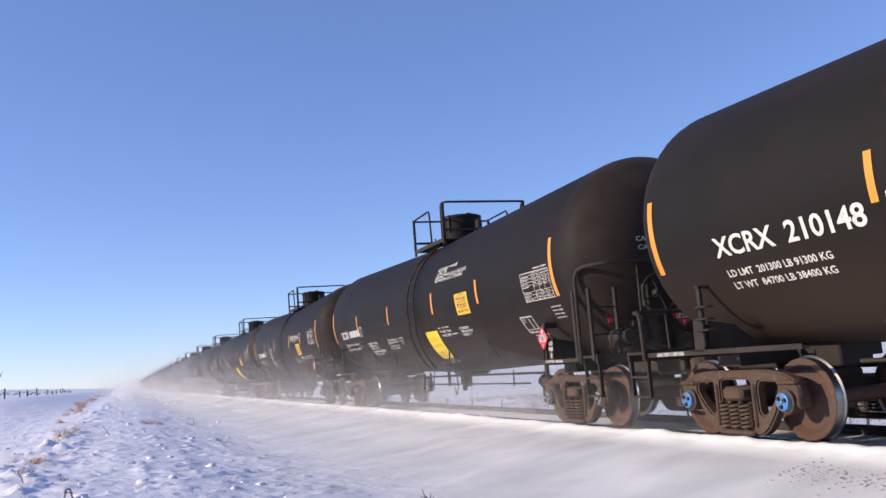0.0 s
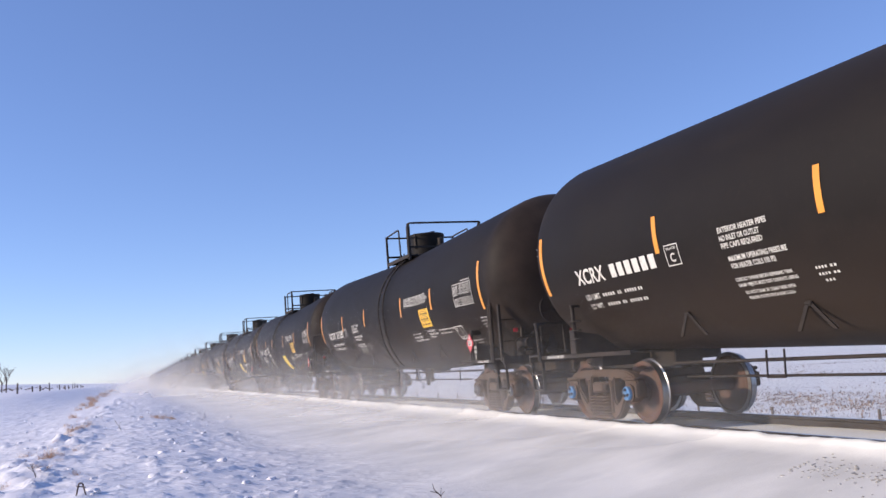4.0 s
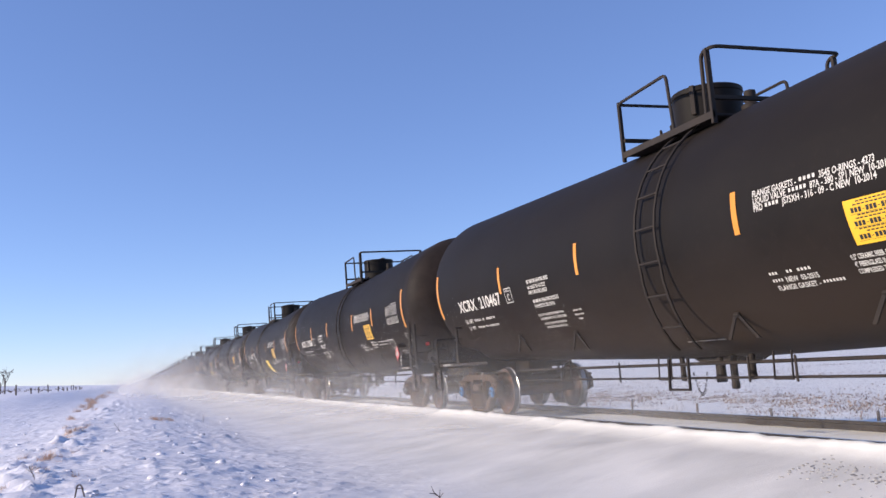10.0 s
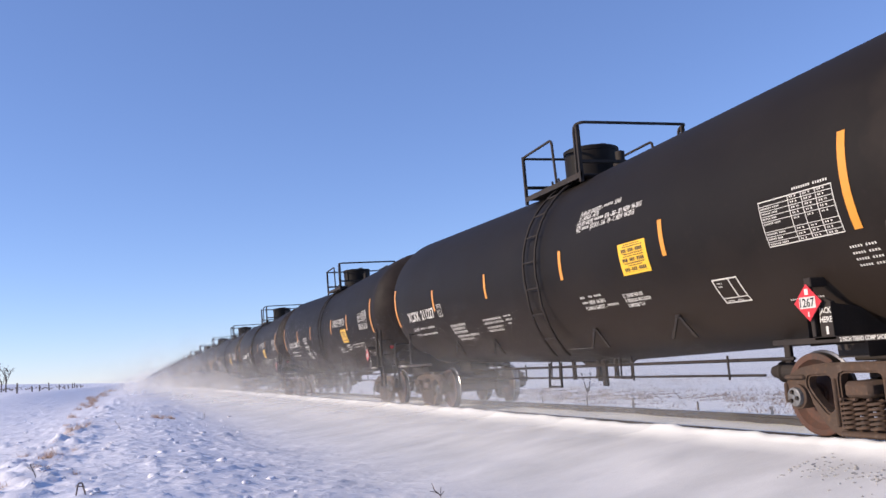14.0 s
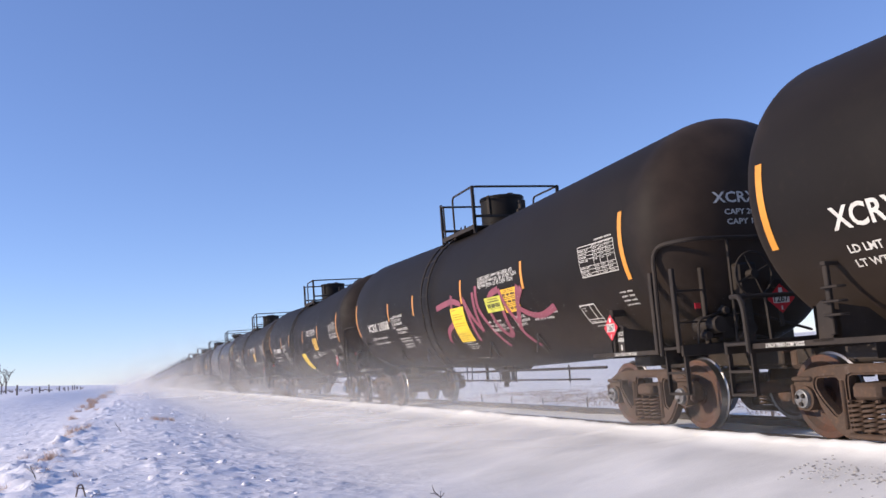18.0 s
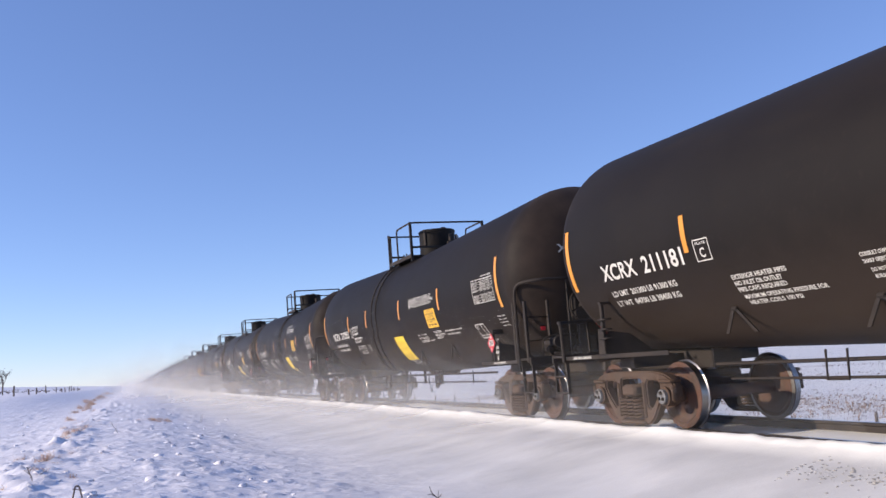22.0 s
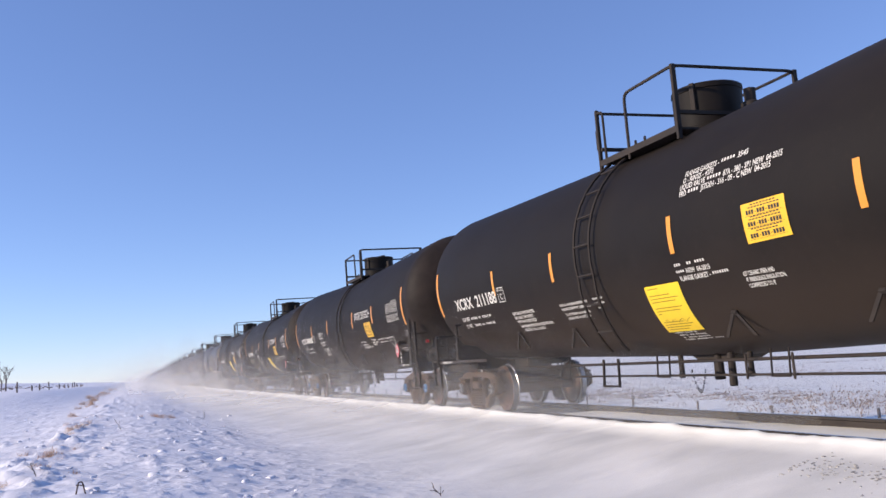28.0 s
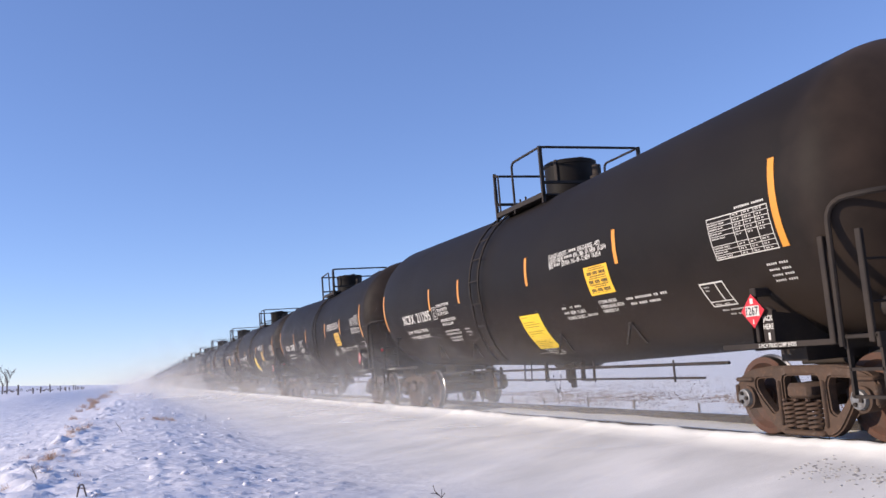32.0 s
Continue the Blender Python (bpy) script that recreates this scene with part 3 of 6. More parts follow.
# ---- blowing snow ----
def dust_material():
    m = bpy.data.materials.new("blowing_snow")
    m.use_nodes = True
    nt = m.node_tree
    nt.nodes.remove(nt.nodes["Principled BSDF"])
    out = nt.nodes["Material Output"]
    att = nt.nodes.new("ShaderNodeAttribute")
    att.attribute_name = "thickness"
    tc = nt.nodes.new("ShaderNodeTexCoord")
    mp = nt.nodes.new("ShaderNodeMapping")
    mp.inputs["Scale"].default_value = (0.28, 0.28, 0.75)
    nt.links.new(tc.outputs["Object"], mp.inputs[0])
    nz = nt.nodes.new("ShaderNodeTexNoise")
    nz.inputs["Scale"].default_value, nz.inputs["Detail"].default_value, nz.inputs["Roughness"].default_value = 1.0, 5, 0.55
    nt.links.new(mp.outputs[0], nz.inputs["Vector"])
    rg = nt.nodes.new("ShaderNodeMapRange")
    rg.inputs["From Min"].default_value, rg.inputs["From Max"].default_value = 0.28, 0.72
    rg.inputs["To Min"].default_value, rg.inputs["To Max"].default_value = 0.3, 1.15
    nt.links.new(nz.outputs["Fac"], rg.inputs["Value"])
    mul = nt.nodes.new("ShaderNodeMath")
    mul.operation = "MULTIPLY"
    nt.links.new(att.outputs["Fac"], mul.inputs[0])
    nt.links.new(rg.outputs[0], mul.inputs[1])
    dif, tra, clear = nt.nodes.new("ShaderNodeBsdfDiffuse"), nt.nodes.new("ShaderNodeBsdfTranslucent"), nt.nodes.new("ShaderNodeBsdfTransparent")
    for n in (dif, tra):
        n.inputs["Color"].default_value = (0.9, 0.87, 0.83, 1)
    half, mix = nt.nodes.new("ShaderNodeMixShader"), nt.nodes.new("ShaderNodeMixShader")
    nt.links.new(dif.outputs[0], half.inputs[1])
    nt.links.new(tra.outputs[0], half.inputs[2])
    nt.links.new(mul.outputs[0], mix.inputs["Fac"])
    nt.links.new(clear.outputs[0], mix.inputs[1])
    nt.links.new(half.outputs[0], mix.inputs[2])
    nt.links.new(mix.outputs[0], out.inputs["Surface"])
    return m


M_DUST = dust_material()
DRIFTS = []


def build_drifts():
    """The snow that the train whirls up: billowing veils across the track, thicker and taller far off, each drifting to and fro."""
    rng = random.Random(4)
    veils = [(10.5, 0.16), (13, 0.24), (16, 0.32), (19.5, 0.38), (24, 0.42), (29, 0.46), (36, 0.5), (45, 0.56), (57, 0.64), (73, 0.8), (96, 0.84), (128, 0.88), (175, 0.9), (245, 0.92), (350, 0.94), (520, 0.95)]
    for y, peak in veils:
        high = min(0.34 + 0.0125 * y, 1.5)
        peak *= 1.1 if y < 26 else 0.9 if y < 60 else 1.0
        left, right = 2.1 + min(0.052 * y, 7.5), 3.0 + min(0.02 * y, 5.0)
        nx, nz = 40, 12
        me = bpy.data.meshes.new("snow_veil")
        verts, dens = [], []
        for j in range(nz + 1):
            for i in range(nx + 1):
                u, w = i / nx * 2 - 1, j / nz
                x = u * (left if u < 0 else right) * 2.6
                top = high * 4.4 * (1 + 0.35 * noise.noise((x * 0.5 / high, y, 0)))
                z = w * top - 0.1
                verts.append((x, 0.06 * high * noise.noise((x * 0.4, z * 0.6, y)) * 5, z))
                side = math.exp(-(u * 1.9) ** 2) * (1 - abs(u)) ** 0.5
                dens.append(peak * side * max(0.0, 0.86 * math.exp(-(w * 3.0) ** 1.4) + 0.2 * math.exp(-(w * 1.5) ** 2) - 0.025) if 0 < i < nx else 0.0)
        faces = [(j * (nx + 1) + i, j * (nx + 1) + i + 1, (j + 1) * (nx + 1) + i + 1, (j + 1) * (nx + 1) + i) for j in range(nz) for i in range(nx)]
        me.from_pydata(verts, [], faces)
        me.attributes.new("thickness", "FLOAT", "POINT").data.foreach_set("value", dens)
        me.polygons.foreach_set("use_smooth", [True] * len(me.polygons))
        me.materials.append(M_DUST)
        veil = tagged(new("snow_veil", me), "thin white veil of snow whirled up beside the train", "blowing snow", kind="stuff")
        x0, ph = TRACK - 1.4 - 0.012 * y, rng.uniform(0, 6)
        rows = [(t, pose(x0 + 0.8 * math.sin(ph + t * 0.9) - 0.3 * math.sin(t * 0.37 + ph), y + 0.4 * math.sin(t * 0.6 + 2 * ph), ground_z(TRACK - 1.2, y) - 0.05, 0, 0, -46)) for t in np.arange(0, 32.1, 2.0)]
        DRIFTS.append((veil, rows))


build_drifts()


# ---- tank car ----
R, ZC = 1.6, 2.553           # jacket radius and height of its axis over the rails
CYL, HEAD = 7.95, 0.74         # near end of the straight shell and depth of its head
CYL_A, HEAD_A = 7.7, 0.6       # the same at the far end
PITCH, BOGIE, BASE = 18.087, 7.05, 1.732
WHEEL_R = 0.457


def sag(y):
    """The tank drains to its middle: both halves rise a little towards the ends."""
    return (0.024 if y > 0 else 0.0205) * math.sqrt(y * y + 0.3) - 0.075


def on_tank(y, deg, off=0.0):
    """A place on the shell; deg is counted on a straight shell, so that marks in one line stay level along the car."""
    h = sag(y)
    level = min(1.0, max(0.0, (78 - abs(deg)) / 16))
    a = math.asin(max(-0.999, min(0.999, math.sin(radians(deg)) - level * h / R))) if abs(deg) < 80 else radians(deg)
    return Vector((-(R + off) * math.cos(a), y, ZC + h + (R + off) * math.sin(a)))


def head_depth(r, deep=HEAD):
    """How far a head stands out beyond the shell at radius r."""
    k = min(1.0, r / R)
    return deep * (1 - k ** 2.8) ** 0.5


def tank_shell(lod, paint):
    bm = bmesh.new()
    ks = [0.03, 0.25, 0.45, 0.62, 0.75, 0.84, 0.9, 0.945, 0.975, 0.992]
    prof = [(R * k, -CYL - head_depth(R * k)) for k in ks]
    prof += [(R, y) for y in (-CYL, -6, -4, -2.5, -1.4, -0.7, 0, 0.7, 1.4, 2.5, 4, 6, CYL_A)]
    prof += [(R * k, CYL_A + head_depth(R * k, HEAD_A)) for k in ks[::-1]]
    lathe(bm, prof, 32 if lod else 64, "y", (0, 0, ZC))
    for v in bm.verts:
        v.co.z += sag(v.co.y)
    return mesh_of("tank", bm, paint, 40)


def patch(bm, y0, y1, a0, a1, off=0.006, n=6, mat=0, skew=0.0):
    """A sheet that lies on the shell from y0 to y1, between two angles; skew slants it along the car from top to bottom."""
    rows = []
    for i in range(n + 1):
        t = i / n
        a = a0 + (a1 - a0) * t
        rows.append([bm.verts.new(on_tank(y0 + skew * t, a, off)), bm.verts.new(on_tank(y1 + skew * t, a, off))])
    for p, q in zip(rows, rows[1:]):
        f = bm.faces.new((p[0], p[1], q[1], q[0]))
        f.material_index = mat
    bmesh.ops.recalc_face_normals(bm, faces=bm.faces)


def wrap_text(bm, text, y, deg, cap, width=None, off=0.006, res=2):
    """A stencilled line on the shell, from y on towards the near end; deg is its base line."""
    pts, faces, w = letters(text, cap, width, res)
    vs = [bm.verts.new(on_tank(y - u, deg + math.degrees(v / R), off)) for u, v in pts]
    for f in faces:
        try:
            bm.faces.new([vs[i] for i in f])
        except ValueError:
            pass
    return w


def bar_line(bm, y, deg, cap, words):
    """A line that cannot be read: plain bars of its words' lengths."""
    for gap, w in words:
        y -= gap
        step = cap * 0.82
        k = max(1, round(w / step))
        for i in range(k):
            a = y - w * i / k
            patch(bm, a, a - w / k * 0.6, deg + math.degrees(0.8 * cap / R), deg + math.degrees(0.2 * cap / R), n=1)
        y -= w


def frame_lines(bm, y0, y1, a0, a1, w=0.018):
    d = math.degrees(w / R)
    patch(bm, y0, y1, a0, a0 - d, n=1)
    patch(bm, y0, y1, a1 + d, a1, n=1)
    patch(bm, y0, y0 - w, a0 - d, a1 + d, n=3)
    patch(bm, y1 + w, y1, a0 - d, a1 + d, n=3)


def data_table(bm, kind, shift=0.0):
    """The ruled test table beside the end stripe."""
    y0, y1, a0, a1 = {"B": (-6.38, -7.42, 4.6, -12.0), "A": (-6.46, -7.5, -0.3, -17.8), "S": (-6.08, -7.1, 5.0, -11.6)}[kind]
    y0, y1 = y0 + shift, y1 + shift
    frame_lines(bm, y0, y1, a0, a1, 0.011)
    ys = [y0, y0 - 0.44, y0 - 0.63, y0 - 0.82]
    rows = [a0 - (a0 - a1) * k / 9 for k in range(10)]
    for k in (1, 2, 3, 4, 6, 7, 8):
        patch(bm, y0, y1, rows[k] + 0.12, rows[k] - 0.12, n=1)
    for y in ys[1:]:
        patch(bm, y + 0.005, y - 0.005, a0, a1, n=3)
    rng = random.Random(5)
    for k in range(9):
        for c, y in enumerate(ys):
            if k in (0, 5) and c == 0 or k == 5:
                continue
            w = (0.3 if c == 0 else 0.11) * rng.uniform(0.7, 1)
            bar_line(bm, y - 0.03, rows[k + 1] + 0.5, 0.03, [(0, w * 0.55), (0.015, w * 0.35)])
    bar_line(bm, y0 - 0.52, a0 + 0.9, 0.04, [(0, 0.26), (0.03, 0.2)])


def wheel_mesh(lod):
    """One wheel about the x axis, its outer face towards -x."""
    bm = bmesh.new()
    w = WHEEL_R
    prof = [(0.05, -0.06), (0.12, -0.06), (0.125, -0.03), (0.2, -0.005), (0.33, -0.01), (0.375, -0.055), (0.385, -0.07), (w - 0.012, -0.07), (w - 0.002, -0.062), (w + 0.001, 0.03), (w + 0.024, 0.045),
            (w + 0.024, 0.06), (w - 0.03, 0.07), (0.385, 0.07), (0.37, 0.05), (0.33, 0.03), (0.2, 0.035), (0.13, 0.06), (0.05, 0.07)]
    mats = [0] * (len(prof) - 1)
    for i in (8, 9, 11):
        mats[i] = 1
    lathe(bm, prof, 20 if lod else 40, "x", (0, 0, 0), mats)
    return mesh_of("wheel", bm, [M_WHEEL, M_TREAD], 30)


def cap_mesh(mat):
    """The round end cap of an axle with its three dark bolts."""
    bm = bmesh.new()
    lathe(bm, [(0.02, -0.042), (0.03, -0.03), (0.075, -0.03), (0.082, -0.036), (0.098, -0.03), (0.104, 0.0), (0.104, 0.05)], 20, "x")
    n = len(bm.faces)
    for k in range(3):
        a = k * math.tau / 3
        lathe(bm, [(0.012, -0.055), (0.022, -0.055), (0.024, -0.02)], 6, "x", (0, 0.055 * math.cos(a), 0.055 * math.sin(a)))
    bm.faces.ensure_lookup_table()
    for f in bm.faces[n:]:
        f.material_index = 1
    return mesh_of("end_cap", bm, [mat, M_UNDER], 30)


def loop_of(pts, r):
    """A closed outline with rounded corners."""
    out = []
    n = len(pts)
    for i in range(n):
        a, b, c = (Vector((*pts[(i + k) % n], 0)) for k in (-1, 0, 1))
        u, w = a - b, c - b
        k = min(r, u.length * 0.42, w.length * 0.42)
        p0, p1 = b + u.normalized() * k, b + w.normalized() * k
        for t in (0.0, 0.5, 1.0):
            q = (1 - t) ** 2 * p0 + 2 * t * (1 - t) * b + t * t * p1
            out.append((q.x, q.y))
    return out


def side_frame_mesh():
    """A cast three-piece side frame in the plane x = 0, centred over its two axles."""
    bm = bmesh.new()
    b = BASE / 2
    half = [(0.0, 0.81), (0.5, 0.81), (0.8, 0.775), (b + 0.1, 0.72), (b + 0.21, 0.62), (b + 0.22, 0.44), (b + 0.15, 0.35), (b + 0.135, 0.47), (b + 0.08, 0.56), (b - 0.08, 0.56), (b - 0.135, 0.47), (b - 0.17, 0.36), (0.52, 0.13), (0.38, 0.05), (0.0, 0.05)]
    outer = loop_of(half[:-1] + [half[-1]] + [(-y, z) for y, z in half[-2:0:-1]], 0.07)
    holes = [loop_of([(-0.27, 0.13), (-0.27, 0.7), (0.27, 0.7), (0.27, 0.13)], 0.06)]
    holes += [loop_of([(s * 0.71, 0.67), (s * 0.42, 0.68), (s * 0.385, 0.6), (s * 0.4, 0.32), (s * 0.47, 0.28), (s * 0.65, 0.46), (s * 0.73, 0.58)], 0.06) for s in (1, -1)]
    loops = [outer] + holes
    for x in (-0.07, 0.07):
        edges = []
        for lp in loops:
            vs = [bm.verts.new((x, y, z)) for y, z in lp]
            edges += [bm.edges.new((vs[i], vs[(i + 1) % len(vs)])) for i in range(len(vs))]
        bmesh.ops.triangle_fill(bm, use_beauty=True, use_dissolve=False, edges=edges)
    vs = list(bm.verts)
    n, k = sum(len(lp) for lp in loops), 0
    rims = []
    for lp in loops:
        m = len(lp)
        for i in range(m):
            j = (i + 1) % m
            bm.faces.new((vs[k + i], vs[k + j], vs[n + k + j], vs[n + k + i]))
            rims.append((vs[k + i], vs[k + j]))
            rims.append((vs[n + k + i], vs[n + k + j]))
        k += m
    bmesh.ops.recalc_face_normals(bm, faces=bm.faces)
    bmesh.ops.bevel(bm, geom=[bm.edges.get(e) for e in rims], offset=0.022, segments=2, affect="EDGES")
    # raised ribs of the casting and the stops beside the axle boxes
    for s in (1, -1):
        box(bm, (-0.01, s * 0.335, 0.4), (0.19, 0.05, 0.5), bevel=0.02)
        box(bm, (-0.01, s * (b + 0.03), 0.665), (0.2, 0.3, 0.05), bevel=0.02)
        box(bm, (-0.01, s * (b + 0.185), 0.5), (0.19, 0.05, 0.22), bevel=0.02)
    box(bm, (-0.01, 0, 0.085), (0.24, 0.62, 0.06), bevel=0.025)
    return mesh_of("side_frame", bm, M_TRUCK, 50)


def spring_mesh():
    bm = bmesh.new()
    pts = [(0.072 * math.cos(t), 0.078 * math.sin(t), 0.135 + 0.31 * t / (6.5 * math.tau)) for t in np.linspace(0, 6.5 * math.tau, 54)]
    tube(bm, pts, 0.018, 5)
    return mesh_of("coil_spring", bm, M_TRUCK, 60)


def bolster_mesh():
    bm = bmesh.new()
    box(bm, (0, 0, 0.53), (1.7, 0.38, 0.18), bevel=0.03)
    box(bm, (0, 0, 0.535), (2.26, 0.36, 0.17), bevel=0.04)
    box(bm, (0, 0, 0.66), (1.5, 0.44, 0.14), bevel=0.04)
    lathe(bm, [(0.02, 0.72), (0.2, 0.72), (0.2, 0.8), (0.02, 0.8)], 16, "z")
    for s in (1, -1):
        box(bm, (s * 0.64, 0, 0.76), (0.2, 0.3, 0.08), bevel=0.015)
        # brake beams and shoes inboard of the wheels
        box(bm, (0, s * 0.33, 0.36), (1.5, 0.07, 0.1), bevel=0.015)
        for t in (1, -1):
            box(bm, (t * 0.755, s * 0.385, 0.4), (0.1, 0.06, 0.3), bevel=0.015)
    tube(bm, [(0.2, -0.33, 0.36), (0.2, 0.0, 0.5), (0.2, 0.33, 0.36)], 0.03, 6)
    return mesh_of("bolster", bm, M_TRUCK, 40)


def axle_mesh():
    bm = bmesh.new()
    lathe(bm, [(0.075, -1.06), (0.075, -0.9), (0.095, -0.84), (0.1, -0.7), (0.085, -0.3), (0.085, 0.3), (0.1, 0.7), (0.095, 0.84), (0.075, 0.9), (0.075, 1.06)], 14, "x")
    return mesh_of("wheelset", bm, M_WHEEL, 40)


def bearing_mesh():
    bm = bmesh.new()
    lathe(bm, [(0.1, -0.1), (0.135, -0.09), (0.135, 0.08), (0.1, 0.09)], 16, "x")
    return mesh_of("bearing", bm, M_TRUCK, 40)


def ladder_line(y):
    """The side ladder's rail: over the top, down the shell and off it below the widest line."""
    pts = [on_tank(y, a, 0.075) for a in (66, 58, 50, 42, 34, 26, 18, 10, 2, -6, -14)]
    for z, l in ((1.95, -1.62), (1.75, -1.57), (1.55, -1.5), (1.35, -1.4), (1.15, -1.27), (1.06, -1.18)):
        pts.append(Vector((l, y, z)))
    return pts


def ladder_parts(car, lay):
    yl = lay["ladder"]
    for y in (yl, yl - 0.46):
        bm = bmesh.new()
        tube(bm, ladder_line(y), 0.021, 6)
        part("ladder_rail", bm, M_UNDER, car, smooth=True)
    bm = bmesh.new()
    tube(bm, [(0, yl, 0), (0, yl - 0.46, 0)], 0.015, 6)
    rung = mesh_of("rung", bm, M_UNDER, True)
    for a in (58, 46, 32, 18, 3):
        part("rung", rung, M_UNDER, car, at=Matrix.Translation(on_tank(0, a, 0.075)))
    for z, l in ((2.2, -1.65), (1.77, -1.575), (1.36, -1.405)):
        part("rung", rung, M_UNDER, car, at=pose(l, 0, z))
    # bottom step below the shell
    bm = bmesh.new()
    tube(bm, [(-1.28, yl + 0.12, 0.95), (-1.33, yl + 0.08, 0.56), (-1.33, yl - 0.36, 0.56), (-1.28, yl - 0.3, 0.95)], 0.024, 6)
    part("step", bm, M_UNDER, car, smooth=True)


def platform_parts(car, lay):
    ye, ym, yp, yd = lay["deck"]
    yc, ln = (ye + yp) / 2, ye - yp
    for s in (-1, 1):
        bm = bmesh.new()
        o = 0.15 if s > 0 else 0.0
        box(bm, (s * 0.79 + o, yc, 3.97), (0.34, ln, 0.035), bevel=0.006)
        box(bm, (s * 0.96 + o, yc, 3.97), (0.03, ln + 0.05, 0.09))
        part("walkway", bm, M_UNDER, car)
    for y in (ye - 0.04, yp):
        bm = bmesh.new()
        box(bm, (0, y, 4.19), (1.9, 0.06, 0.05))
        part("cross_beam", bm, M_UNDER, car)
    x, far = 0.95, 1.1
    gap = lay["ladder"] < 0 or lay.get("open")
    if gap:
        # a hoop along each side, open beside the ladder, and a hoop across the near end
        for q in (-x, far):
            bm = bmesh.new()
            tube(bm, rounded([(q, ye, 3.95), (q, ye, 4.77), (q, ym, 4.8), (q, ym - 0.06, 3.95)], 0.09), 0.024, 8)
            part("side_rail", bm, M_UNDER, car, smooth=True)
        bm = bmesh.new()
        tube(bm, [(-x, ye, 4.75), (far, ye, 4.75)], 0.024, 8)
        part("end_rail", bm, M_UNDER, car, smooth=True)
        bm = bmesh.new()
        tube(bm, rounded([(-x, yp + 0.14, 3.95), (-x, yp + 0.12, 4.81), (-x, yp - 0.12, 4.82), (far, yp - 0.12, 4.82), (far, yp + 0.12, 4.81), (far, yp + 0.14, 3.95)], 0.14), 0.026, 8)
        part("near_rail", bm, M_UNDER, car, smooth=True)
    else:
        bm = bmesh.new()
        tube(bm, rounded([(-x, ym, 3.85), (-x, ym, 4.84), (-x, yp, 4.84), (far, yp, 4.84), (far, ym, 4.84), (far, ym, 3.8)], 0.13), 0.024, 8)
        part("side_rail", bm, M_UNDER, car, smooth=True)
        bm = bmesh.new()
        tube(bm, rounded([(-x, ye, 3.82), (-x, ye, 4.78), (far, ye, 4.78), (far, ye, 3.75)], 0.06), 0.024, 8)
        part("end_rail", bm, M_UNDER, car, smooth=True)
    for s in (-1, 1):
        q = -x if s < 0 else far
        bm = bmesh.new()
        box(bm, (q, yp, 4.34), (0.07, 0.05, 0.98 if gap else 1.04), bevel=0.006)
        part("rail_post", bm, M_UNDER, car)
        bm = bmesh.new()
        box(bm, (q, ye, 4.33), (0.06, 0.05, 0.92 if gap else 1.0), bevel=0.01)
        if not gap:
            tube(bm, rounded([(q, ye - 0.17, 3.9), (q, ye - 0.17, 4.76), (q, ye, 4.78)], 0.08), 0.02, 7)
            box(bm, (q - s * 0.02, ye + 0.05, 4.36), (0.07, 0.07, 0.34), bevel=0.02)
        part("gate_post", bm, M_UNDER, car)
    # safety fittings on the deck
    bm = bmesh.new()
    for y in (ye - 0.7, ye - 0.95):
        lathe(bm, [(0.01, 3.96), (0.035, 3.97), (0.035, 4.08), (0.02, 4.1), (0.02, 4.16), (0.008, 4.17)], 8, "z", (-0.75, y, 0))
    part("deck_fitting", bm, M_UNDER, car)
    # manway housing with its lid and hinges
    dome = bmesh.new()
    if lay.get("low_dome"):
        lathe(dome, [(0.02, 3.95), (0.3, 3.95), (0.3, 4.12), (0.36, 4.3), (0.48, 4.42), (0.52, 4.44), (0.52, 4.53), (0.46, 4.56), (0.02, 4.57)], 28, "z")
    else:
        lathe(dome, [(0.02, 3.95), (0.5, 3.95), (0.5, 4.1), (0.485, 4.11), (0.485, 4.62), (0.5, 4.63), (0.5, 4.69), (0.47, 4.71), (0.02, 4.715)], 28, "z")
    dome = part("manway_housing", dome, M_TANK, car, "dull black drum of the manway housing", at=pose(0, yd, 0), smooth=True)
    bm = bmesh.new()
    box(bm, (-0.1, 0.28, 4.73), (0.3, 0.06, 0.05), bevel=0.01)
    box(bm, (0.1, -0.2, 4.74), (0.12, 0.2, 0.05), bevel=0.01)
    tube(bm, [(-0.25, 0.12, 4.72), (-0.15, 0.22, 4.77), (0.15, 0.22, 4.77), (0.25, 0.12, 4.72)], 0.018, 6)
    if lay.get("low_dome"):
        for v in bm.verts:
            v.co.z -= 0.15
    part("lid_fittings", bm, M_UNDER, dome)
    bm = bmesh.new()
    box(bm, (0.5, 0, 4.5), (0.05, 0.07, 0.42), bevel=0.008)
    clamp = mesh_of("clamp", bm, M_UNDER)
    for a in (-150, 120):
        part("clamp", clamp, M_UNDER, dome, at=pose(0, 0, 0, 0, 0, a))
    # safety valves and pipes beside the housing
    bm = bmesh.new()
    lathe(bm, [(0.02, 4.1), (0.13, 4.1), (0.13, 4.3), (0.08, 4.33), (0.08, 4.5), (0.02, 4.52)], 12, "z", (0.15, yd - 0.72, 0))
    part("relief_valve", bm, M_UNDER, car, smooth=True)


